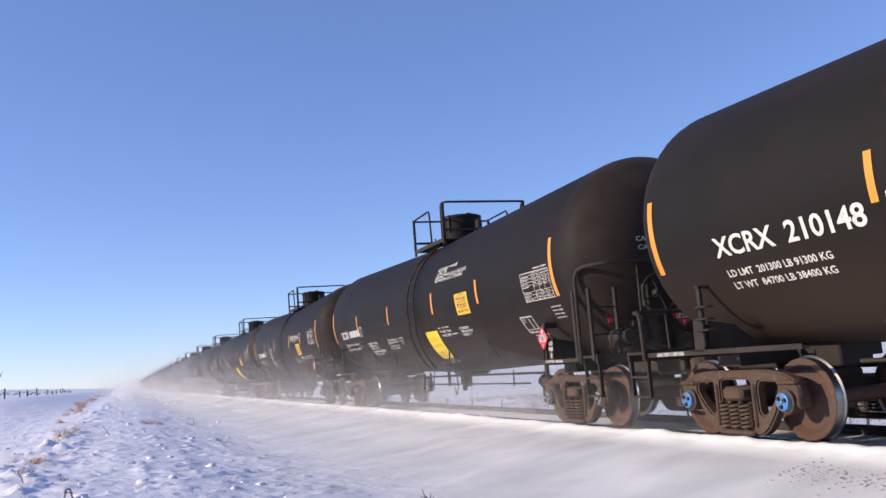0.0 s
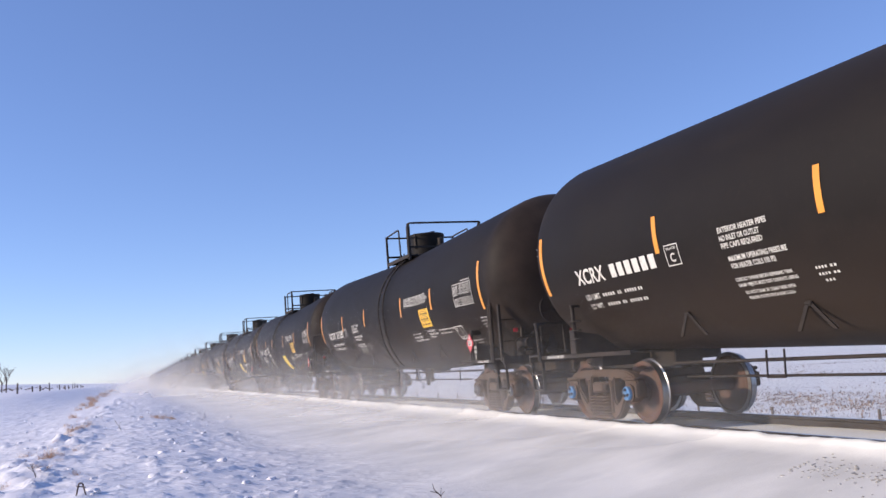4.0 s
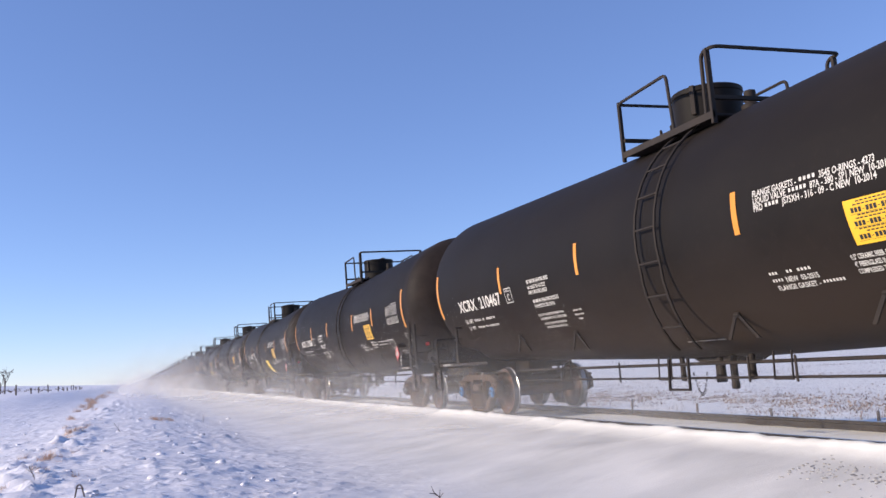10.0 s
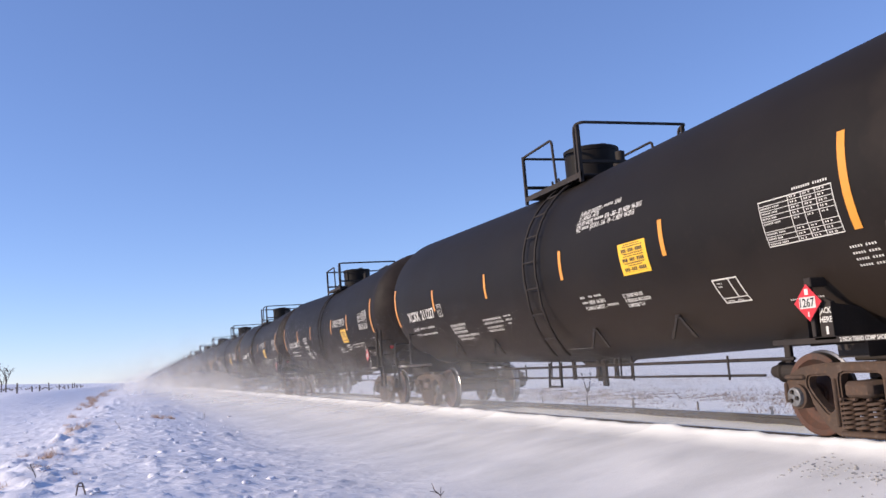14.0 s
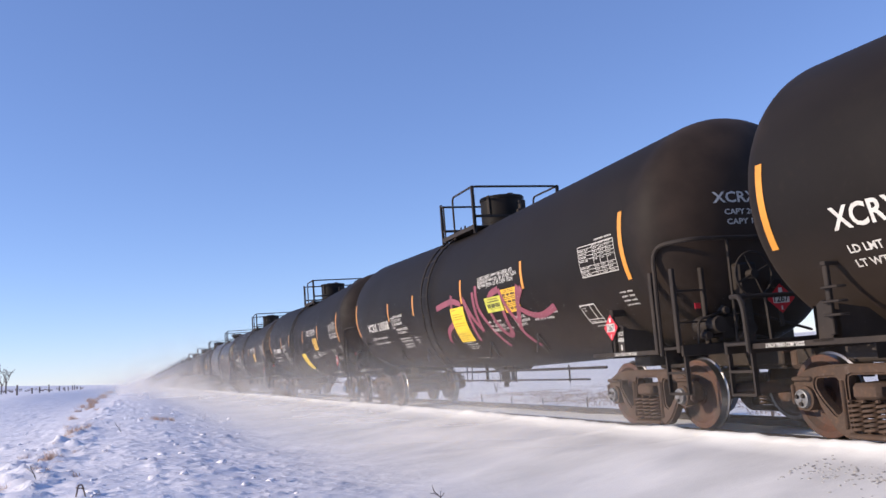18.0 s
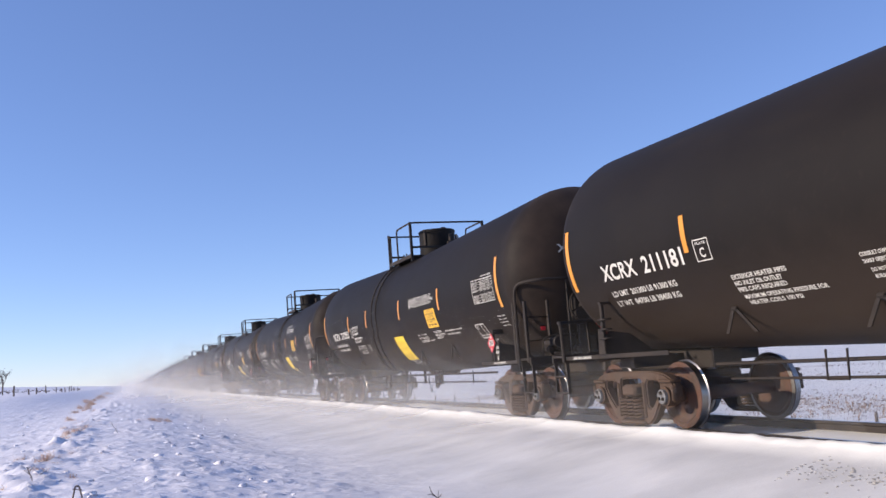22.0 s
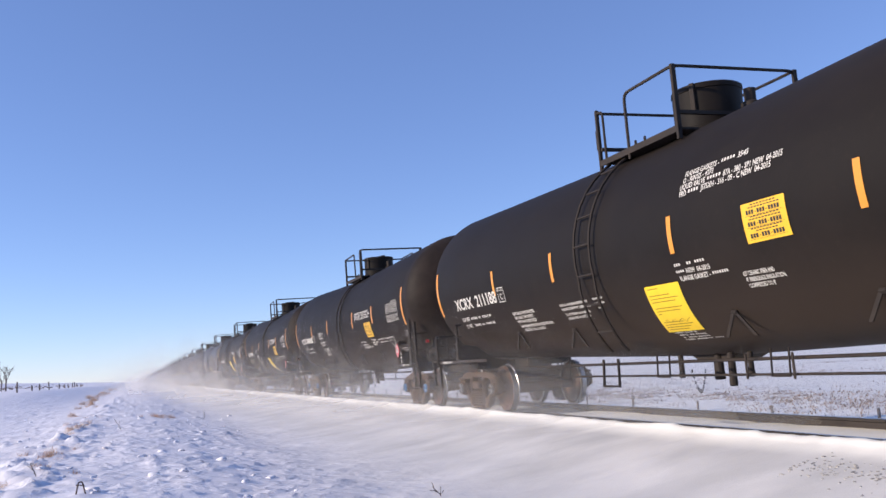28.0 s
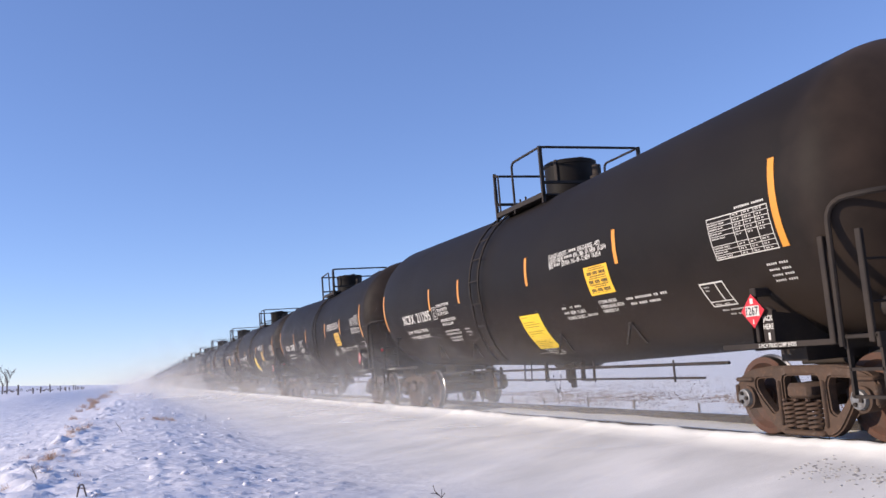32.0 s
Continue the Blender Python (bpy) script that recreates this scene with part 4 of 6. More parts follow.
def end_parts(car, e, lod):
    """Sill, draft gear, coupler, steps and grab irons of one end; e is +1 for the far (A) end and -1 for the near (B) end with the hand brake."""
    bm = bmesh.new()
    box(bm, (0, e * 7.55, 0.93), (0.5, 2.75, 0.3), bevel=0.02)
    box(bm, (0, e * 8.55, 0.9), (0.42, 0.7, 0.34), bevel=0.02)
    part("stub_sill", bm, M_UNDER, car)
    bm = bmesh.new()
    prism(bm, [(e * BOGIE - 0.2, 0.86), (e * BOGIE + 0.2, 0.86), (e * BOGIE + 0.2, 1.02), (e * BOGIE - 0.2, 1.02)], -1.1, 1.1)
    for s in (1, -1):
        for dy in (-0.17, 0.17):
            vs = [bm.verts.new(v) for v in ((s * 0.3, e * BOGIE + dy, 1.0), (s * 1.47, e * BOGIE + dy, 1.0), (s * 1.47, e * BOGIE + dy, 1.42), (s * 1.1, e * BOGIE + dy, 1.36), (s * 0.7, e * BOGIE + dy, 1.08))]
            bm.faces.new(vs)
    part("body_bolster", bm, M_UNDER, car)
    for s in (1, -1):
        bm = bmesh.new()
        y0, y1 = e * (5.4 if e > 0 else 6.35), e * 8.2
        box(bm, (s * 1.48, (y0 + y1) / 2, 1.055), (0.02, abs(y1 - y0), 0.06), bevel=0.005)
        box(bm, (s * 1.43, (y0 + y1) / 2, 1.04), (0.09, abs(y1 - y0), 0.014))
        part("side_sill", bm, M_UNDER, car)
    if lod:
        return
    bm = bmesh.new()
    box(bm, (0, e * 8.42, 1.09), (3.02, 0.42, 0.04), bevel=0.008)
    box(bm, (0, e * 8.22, 1.05), (3.0, 0.05, 0.14))
    box(bm, (0, e * 8.62, 1.05), (3.02, 0.05, 0.14), bevel=0.008)
    part("end_platform", bm, M_UNDER, car)
    # sill steps
    for s in (1, -1):
        bm = bmesh.new()
        for z in (0.52, 0.78):
            box(bm, (s * 1.46, e * 8.42, z), (0.05, 0.4, 0.03))
        for y in (8.22, 8.62):
            box(bm, (s * 1.46, e * y, 0.79), (0.05, 0.03, 0.56))
        part("sill_step", bm, M_UNDER, car)
        if e < 0:
            bm = bmesh.new()
            for x, y in ((1.5, -8.08), (1.5, -8.56), (1.06, -8.56)):
                box(bm, (s * x, y, 1.56), (0.05, 0.07, 1.06), bevel=0.008)
            for z in (1.4, 1.8):
                tube(bm, [(s * 1.5, -8.58, z), (s * 1.06, -8.58, z)], 0.012, 6)
            part("end_ladder", bm, M_UNDER, car)
        else:
            bm = bmesh.new()
            box(bm, (s * 1.48, 6.97, 1.48), (0.05, 0.06, 0.72), bevel=0.008)
            box(bm, (s * 1.42, 6.97, 1.82), (0.2, 0.07, 0.04), bevel=0.006)
            for z in (1.31, 1.44, 1.58):
                tube(bm, rounded([(s * 1.48, 7.0, z), (s * 1.56, 6.99, z), (s * 1.56, 6.78, z), (s * 1.46, 6.77, z)], 0.03, 2), 0.014, 6)
            part("grab_iron", bm, M_UNDER, car)
    # jacking pads over the bogie
    for s in (1, -1):
        bm = bmesh.new()
        prism(bm, [(e * 7.02, 1.03), (e * 7.22, 1.03), (e * 7.2, 1.43), (e * 7.12, 1.47), (e * 7.03, 1.42)], s * 1.39, s * 1.45, 0.008)
        box(bm, (s * 1.43, e * 7.12, 1.07), (0.12, 0.3, 0.04), bevel=0.01)
        pad = part("jacking_pad", bm, M_UNDER, car)
        if s < 0 and e < 0:
            bm = bmesh.new()
            for k, word in enumerate(("JACK", "HERE")):
                pts, faces, w = letters(word, 0.055, 0.16)
                vs = [bm.verts.new((-1.4545, -7.04 - u, 1.32 - 0.09 * k + v)) for u, v in pts]
                for f in faces:
                    bm.faces.new([vs[i] for i in f])
            box(bm, (-1.4535, -7.12, 1.15), (0.002, 0.03, 0.08))
            part("jack_mark", bm, M_WHITE, pad)
    # the bent pipe rail across the end
    bm = bmesh.new()
    top = 2.42 if e < 0 else 1.62
    tube(bm, rounded([(-1.52, e * 8.2, 1.0), (-1.52, e * 8.22, top), (-1.3, e * 8.75, top + 0.02), (1.3, e * 8.75, top + 0.02), (1.52, e * 8.22, top), (1.52, e * 8.2, 1.0)], 0.22, 5), 0.03, 8)
    for x in (-0.75, 0.75):
        tube(bm, [(x, e * 8.73, 1.1), (x, e * 8.75, top)], 0.022, 6)
    part("end_handrail", bm, M_UNDER, car, smooth=True)
    # coupler
    bm = bmesh.new()
    box(bm, (0, e * 8.75, 0.85), (0.2, 0.5, 0.16), bevel=0.03)
    box(bm, (0.02, e * 8.98, 0.85), (0.32, 0.2, 0.26), bevel=0.05)
    tube(bm, [(-0.6, e * 8.75, 0.95), (0, e * 8.82, 1.03), (0.1, e * 8.9, 0.98)], 0.014, 6)
    part("coupler", bm, M_TRUCK, car)
    bm = bmesh.new()
    tube(bm, rounded([(0.35, e * 8.6, 0.82), (0.36, e * 8.8, 0.72), (0.3, e * 8.95, 0.42), (0.22, e * 9.04, 0.38)], 0.15, 4), 0.03, 7)
    part("air_hose", bm, M_HOSE, car, smooth=True)


def brake_parts(car, lay):
    """Hand-brake wheel, valves, reservoir and rods at the near end."""
    bm = bmesh.new()
    c = Vector((-0.52, -8.9, 1.95))
    ring = [c + Vector((0.28 * math.cos(t), 0, 0.28 * math.sin(t))) for t in np.linspace(0, math.tau, 24, endpoint=False)]
    tube(bm, ring, 0.016, 6, True)
    for k in range(4):
        a = k * math.tau / 4 + 0.4
        tube(bm, [c, c + Vector((0.28 * math.cos(a), 0.0, 0.28 * math.sin(a)))], 0.014, 6)
    lathe(bm, [(0.02, -8.93), (0.06, -8.93), (0.06, -8.8), (0.02, -8.79)], 10, "y", (c.x, 0, c.z))
    part("hand_brake_wheel", bm, M_UNDER, car, smooth=True)
    bm = bmesh.new()
    box(bm, (c.x, -8.72, 1.9), (0.3, 0.16, 0.42), bevel=0.03)
    box(bm, (c.x, -8.7, 1.4), (0.12, 0.08, 0.7), bevel=0.01)
    part("brake_gearbox", bm, M_UNDER, car)
    bm = bmesh.new()
    box(bm, (-0.75, -8.48, 1.3), (0.34, 0.3, 0.34), bevel=0.04)
    lathe(bm, [(0.02, -8.75), (0.1, -8.75), (0.12, -8.6), (0.12, -8.3), (0.02, -8.29)], 12, "y", (-0.98, 0, 1.35))
    lathe(bm, [(0.02, -8.72), (0.09, -8.72), (0.09, -8.3), (0.02, -8.29)], 12, "y", (-0.5, 0, 1.28))
    tube(bm, [(-1.2, -8.45, 1.2), (-0.9, -8.6, 1.2), (-0.3, -8.6, 1.16), (0.4, -8.5, 1.0)], 0.022, 6)
    part("control_valve", bm, M_UNDER, car, smooth=True)
    for x, y, z, r in ((-1.12, -8.62, 1.22, 0.05), (-0.86, -8.68, 1.52, 0.045), (-0.62, -8.7, 1.2, 0.06)):
        bm = bmesh.new()
        lathe(bm, [(0.01, y - 0.06), (r, y - 0.06), (r * 1.15, y - 0.02), (r, y + 0.08), (0.01, y + 0.09)], 10, "y", (x, 0, z))
        box(bm, (x, y + 0.02, z + r), (0.03, 0.05, 0.06))
        part("pipe_fitting", bm, M_UNDER, car)
    bm = bmesh.new()
    box(bm, (-1.22, -8.64, 1.6), (0.09, 0.012, 0.07), bevel=0.004)
    part("tag", bm, M_RED, car, "small red tag")
    bm = bmesh.new()
    tube(bm, rounded([(-1.25, -8.62, 1.13), (-1.25, -8.66, 1.42), (-0.9, -8.68, 1.5), (-0.4, -8.68, 1.45), (0.5, -8.66, 1.2)], 0.08), 0.018, 6)
    part("brake_pipe", bm, M_UNDER, car, smooth=True)
    if lay.get("tank_below"):
        bm = bmesh.new()
        lathe(bm, [(0.02, -5.45), (0.09, -5.43), (0.11, -5.36), (0.11, -5.2), (0.13, -5.18), (0.13, -5.14), (0.1, -5.12), (0.07, -4.98), (0.02, -4.96)], 16, "y", (-0.62, 0, 0.7))
        box(bm, (-0.62, -5.25, 0.93), (0.06, 0.1, 0.3), bevel=0.01)
        part("air_reservoir", bm, M_UNDER, car, smooth=True)


def underside_parts(car):
    bm = bmesh.new()
    tube(bm, [(-0.85, -5.6, 0.86), (-0.85, 5.3, 0.86)], 0.022, 6)
    part("train_line", bm, M_UNDER, car)
    bm = bmesh.new()
    tube(bm, [(-0.95, -5.2, 0.68), (-0.95, 4.9, 0.68)], 0.016, 6)
    part("brake_rod", bm, M_UNDER, car)
    bm = bmesh.new()
    tube(bm, [(-0.95, 0, 0.98), (-0.97, 0, 0.66), (-0.97, -0.3, 0.66), (-0.95, -0.3, 0.98)], 0.014, 5)
    hanger = mesh_of("hanger", bm, M_UNDER)
    for y in (3.3, 0.35, -2.0):
        part("hanger", hanger, M_UNDER, car, at=pose(0, y, 0))
    for y in (1.35, -1.6, -2.4, -4.6):
        bm = bmesh.new()
        box(bm, (-1.0, y, 0.78), (0.02, 0.035, 0.3), bevel=0.006)
        part("bracket", bm, M_UNDER, car)
    # bottom outlet with its saddle, valves and chain
    bm = bmesh.new()
    prism(bm, [(0.6, 0.97), (0.3, 0.84), (-0.35, 0.84), (-0.7, 0.97)], -0.3, 0.3, 0.02)
    part("outlet_saddle", bm, M_UNDER, car)
    for x, y, r, z in ((-0.35, 0.66, 0.04, 0.6), (-0.1, 0.12, 0.07, 0.56), (-0.3, -0.16, 0.055, 0.62), (-0.45, -0.62, 0.05, 0.5), (-0.45, -1.0, 0.04, 0.62)):
        bm = bmesh.new()
        lathe(bm, [(0.01, z), (r, z), (r * 1.15, z + 0.05), (r, z + 0.1), (r, 0.94), (0.01, 0.95)], 10, "z", (x, y, 0))
        part("outlet_valve", bm, M_UNDER, car, smooth=True)
    bm = bmesh.new()
    pts = [(-0.3, 0.5 - 0.34 * t, 0.74 - 0.34 * math.sin(math.pi * t)) for t in np.linspace(0, 1, 13)]
    for i, (a, b) in enumerate(zip(pts, pts[1:])):
        m = (Vector(a) + Vector(b)) / 2
        tube(bm, [m + Vector((0.012 * math.cos(t) * (i % 2), 0.014 * math.cos(t) * (1 - i % 2), 0.024 * math.sin(t))) for t in np.linspace(0, math.tau, 7, endpoint=False)], 0.006, 4, True)
    part("chain", bm, M_UNDER, car)


def chevrons(car):
    """Braces low on the shell, each like an upturned V of flat bars standing off it."""
    bm = bmesh.new()
    top = on_tank(0, -45, 0.02)
    for d in (1, -1):
        a, b = top + Vector((0, d * 0.02, 0)), top + Vector((0.07, d * 0.26, -0.29))
        side = Vector((0, 0.028, 0))
        ring = [[bm.verts.new(p + q) for q in (-side, side, side + Vector((0.02, 0, 0)), Vector((0.02, 0, 0)) - side)] for p in (a, b)]
        for k in range(4):
            bm.faces.new((ring[0][k], ring[0][(k + 1) % 4], ring[1][(k + 1) % 4], ring[1][k]))
        bm.faces.new(ring[1][::-1])
    box(bm, top + Vector((0.02, 0, 0.0)), (0.06, 0.1, 0.06), pose(0, 0, 0, 0, -45, 0), bevel=0.01)
    bmesh.ops.recalc_face_normals(bm, faces=bm.faces)
    me = mesh_of("lifting_bracket", bm, M_UNDER)
    for y in (4.4, 2.25, -1.75, -3.95):
        part("lifting_bracket", me, M_UNDER, car, at=pose(0, y, sag(y) - sag(0)))


def placard_parts(car):
    """Two red diamonds, one on the side and one on the near end, each on its holder."""
    def diamond():
        bm = bmesh.new()
        h = 0.19
        vs = [bm.verts.new((0, h * math.cos(a), h * math.sin(a))) for a in (0, math.pi / 2, math.pi, 1.5 * math.pi)]
        bm.faces.new(vs)
        box(bm, (-0.004, 0, 0), (0.003, 0.22, 0.115), mat=1)
        box(bm, (-0.003, 0, 0.108), (0.002, 0.05, 0.06), mat=1)
        box(bm, (-0.003, 0, -0.118), (0.002, 0.018, 0.05), mat=1)
        pts, faces, w = letters("1267", 0.085, 0.2)
        tv = [bm.verts.new((-0.008, w / 2 - u, v - 0.042)) for u, v in pts]
        for f in faces:
            g = bm.faces.new([tv[i] for i in f])
            g.material_index = 2
        return mesh_of("placard", bm, [M_RED, M_WHITE, M_INK])
    me = diamond()
    holder = bmesh.new()
    box(holder, (0.03, 0, 0), (0.02, 0.24, 0.24), pose(0, 0, 0, 45, 0, 0), bevel=0.005)
    box(holder, (0.05, 0, -0.1), (0.04, 0.05, 0.5), bevel=0.006)
    box(holder, (0.13, 0, 0.2), (0.22, 0.1, 0.1), bevel=0.01)
    hm = mesh_of("placard_holder", holder, M_UNDER)
    for at in (pose(-1.5, -6.95, 1.44), pose(-0.1, -8.85, 1.62, 0, 0, 78)):
        ho = part("placard_holder", hm, M_UNDER, car, at=at)
        part("placard", me, M_RED, ho, "red diamond placard with white band")


def stripes(car, places):
    for y, a0, a1, w in places:
        bm = bmesh.new()
        patch(bm, y + w / 2, y - w / 2, a0, a1, n=8)
        part("reflector_stripe", bm, M_ORANGE, car, "orange reflective stripe")


def phone_panel(ink, y0, y1, a0, a1, calls):
    """The print of an emergency panel: a heading, small lines and a bold row of bars for each call line."""
    rng, c, high = random.Random(3), (y0 + y1) / 2, a0 - a1
    k, unit = 0.6, high / (calls * 4.2 + 1.6)
    for j in range(calls):
        for i in range(2):
            w = (y0 - y1) * rng.uniform(0.45, 0.85)
            a = a0 - unit * k
            for b in np.arange(c + w / 2, c - w / 2, -0.05):
                patch(ink, b, b - 0.038, a, a - unit * 0.42, 0.008, 1, 0)
            k += 0.95
        a, b = a0 - unit * (k + 0.1), c + 0.39 * (y0 - y1)
        step = 0.78 * (y0 - y1) / 12
        for i in range(12):
            if i in (3, 7):
                patch(ink, b - i * step - 0.1 * step, b - (i + 0.7) * step, a - unit * 0.75, a - unit, 0.008, 1, 0)
            else:
                patch(ink, b - i * step, b - (i + 0.74) * step, a, a - unit * 1.55, 0.008, 1, 0)
        k += 2.3
        patch(ink, y0 - 0.05, y1 + 0.05, a0 - unit * (k - 0.22), a0 - unit * (k - 0.12), 0.008, 1, 0)


def panel_parts(car, lay, sticker):
    y0, a0 = lay["panel"]
    y1, a1 = y0 - 0.68, a0 - 15.6
    ink = bmesh.new()
    y1, a1 = (y0 - 0.72, a0 - 10.4) if lay["style"] == "S" else (y1, a1)
    bm = bmesh.new()
    patch(bm, y0, y1, a0, a1, mat=0)
    phone_panel(ink, y0, y1, a0, a1, 1 if lay["style"] == "S" else 3)
    panel = part("emergency_panel", bm, M_AMBER, car, "amber information panel with dark print bars")
    tagged(part("print", ink, M_INK, panel), kind="stuff")
    if sticker:
        bm = bmesh.new()
        y0, a0 = lay["notice"]
        patch(bm, y0, y0 - 0.77, a0, a0 - 28.5, 0.007, 8, 0, 0.18)
        ink = bmesh.new()
        for k, a in enumerate(np.linspace(a0 - 1.6, a0 - 26.5, 15)):
            if k in (1, 5, 9, 10):
                continue
            t = 0.18 * (a0 - a) / 28.5
            patch(ink, y0 - 0.06 + t, y0 - (0.3 if k in (0, 8) else 0.66) + t + 0.08 * (k * 7 % 3), a + 0.24, a - 0.24, 0.009, 1, 0)
        # a scrawled mark across the foot of the sheet
        pts = [(y0 - 0.12 - 0.055 * k + 0.13, a0 - 20.3 + 0.9 * math.sin(k * 2.1) * (k % 3)) for k in range(11)]
        ribbon(ink, pts, 0.008, 0.0095)
        sheet = part("yellow_notice", bm, M_YELLOW, car, "large slanted bright yellow notice sheet")
        tagged(part("print", ink, M_OCHRE, sheet), kind="stuff")
        b = bmesh.new()
        for k, w in enumerate(((0.2, 0.16, 0.06), (0.2, 0.1, 0.22), (0.06, 0.2, 0.24), (0.16, 0.22))):
            bar_line(b, y0 + 0.1 - 0.03 * k, a0 - 30.3 - 2.2 * k, 0.05, [(0.03, x) for x in w])
        part("handle_notice", b, M_WHITE, car)


def spaced_blocks(car, lay):
    """The lettering of the odd builds: many small blocks spread over the shell."""
    u = lay["blocks"]
    rows = [(3.7, 1.8, 0.65, 2), (3.72, -15.5, 0.45, 5), (3.8, -36.0, 0.6, 2), (u, 32.0, 0.85, 2), (u, 21.0, 0.5, 2), (u - 0.02, 11.5, 0.82, 3), (u - 0.2, -10.5, 0.42, 2), (u, -20.8, 0.72, 3), (2.29 if u > 0 else -0.6, -36.0 if u > 0 else -49.0, 0.62, 3),
            (-2.5, -5.0, 0.7, 3), (-2.5, -20.6, 0.5, 4), (-2.42, -42.0, 0.35, 1), (-0.6, -45.5, 0.42, 1)]
    rng = random.Random(21)
    for y, a, w, n in rows:
        b = bmesh.new()
        cap = 0.06 if n == 3 and y < -2 else 0.05
        if n == 3 and y < -2:
            for k, (words, wide) in enumerate((("0.5 IN CERAMIC FIBER", 0.55), ("3.5 IN FIBERGLASS INSULATION", 0.72), ("DO NOT EXCEED 640 DEG F", 0.62))):
                wrap_text(b, words, y - 0.02 * k, a - 2.0 - 2.7 * k, 0.055, wide)
        else:
            for k in range(n):
                whole = w * rng.uniform(0.65, 1.0)
                cut = rng.uniform(0.35, 0.65)
                bar_line(b, y - 0.02 * k, a - 1.8 - 2.4 * k, cap, [(0, whole * cut), (0.035, whole * (1 - cut) - 0.035)])
        tagged(part("stencil_block", b, M_WHITE, car), kind="stuff")
    b = bmesh.new()
    data_table(b, "S")
    part("test_table", b, M_WHITE, car, "white ruled test table")
    b = bmesh.new()
    frame_lines(b, -5.4, -5.86, -22.6, -34.2, 0.024)
    patch(b, -5.66, -5.68, -22.6, -31.4, n=2)
    patch(b, -5.4, -5.86, -31.0, -31.6, n=1)
    for k in range(2):
        bar_line(b, -5.46, -25.4 - 1.8 * k, 0.035, [(0, 0.1)])
    bar_line(b, -5.5, -33.6, 0.035, [(0, 0.08), (0.08, 0.1)])
    part("inspection_box", b, M_WHITE, car)
    b = bmesh.new()
    patch(b, -4.82, -5.09, -31.0, -34.0, n=2)
    for k in range(3):
        patch(b, -4.86, -5.05, -31.5 - 0.8 * k, -31.9 - 0.8 * k, 0.008, 1, 1)
    part("warning_sticker", b, [M_WHITE, M_RED], car, "small white sticker with red print")
    b = bmesh.new()
    wrap_text(b, "2 INCH HI COMP SHOES", -5.36, -41.4, 0.042, 0.62)
    y0 = lay["plate"]
    frame_lines(b, y0, y0 - 0.24, -5.0, -15.0, 0.018)
    wrap_text(b, "PLATE", y0 - 0.04, -8.0, 0.03, 0.16)
    wrap_text(b, "C", y0 - 0.07, -13.4, 0.11, 0.1)
    part("plate_mark", b, M_WHITE, car)


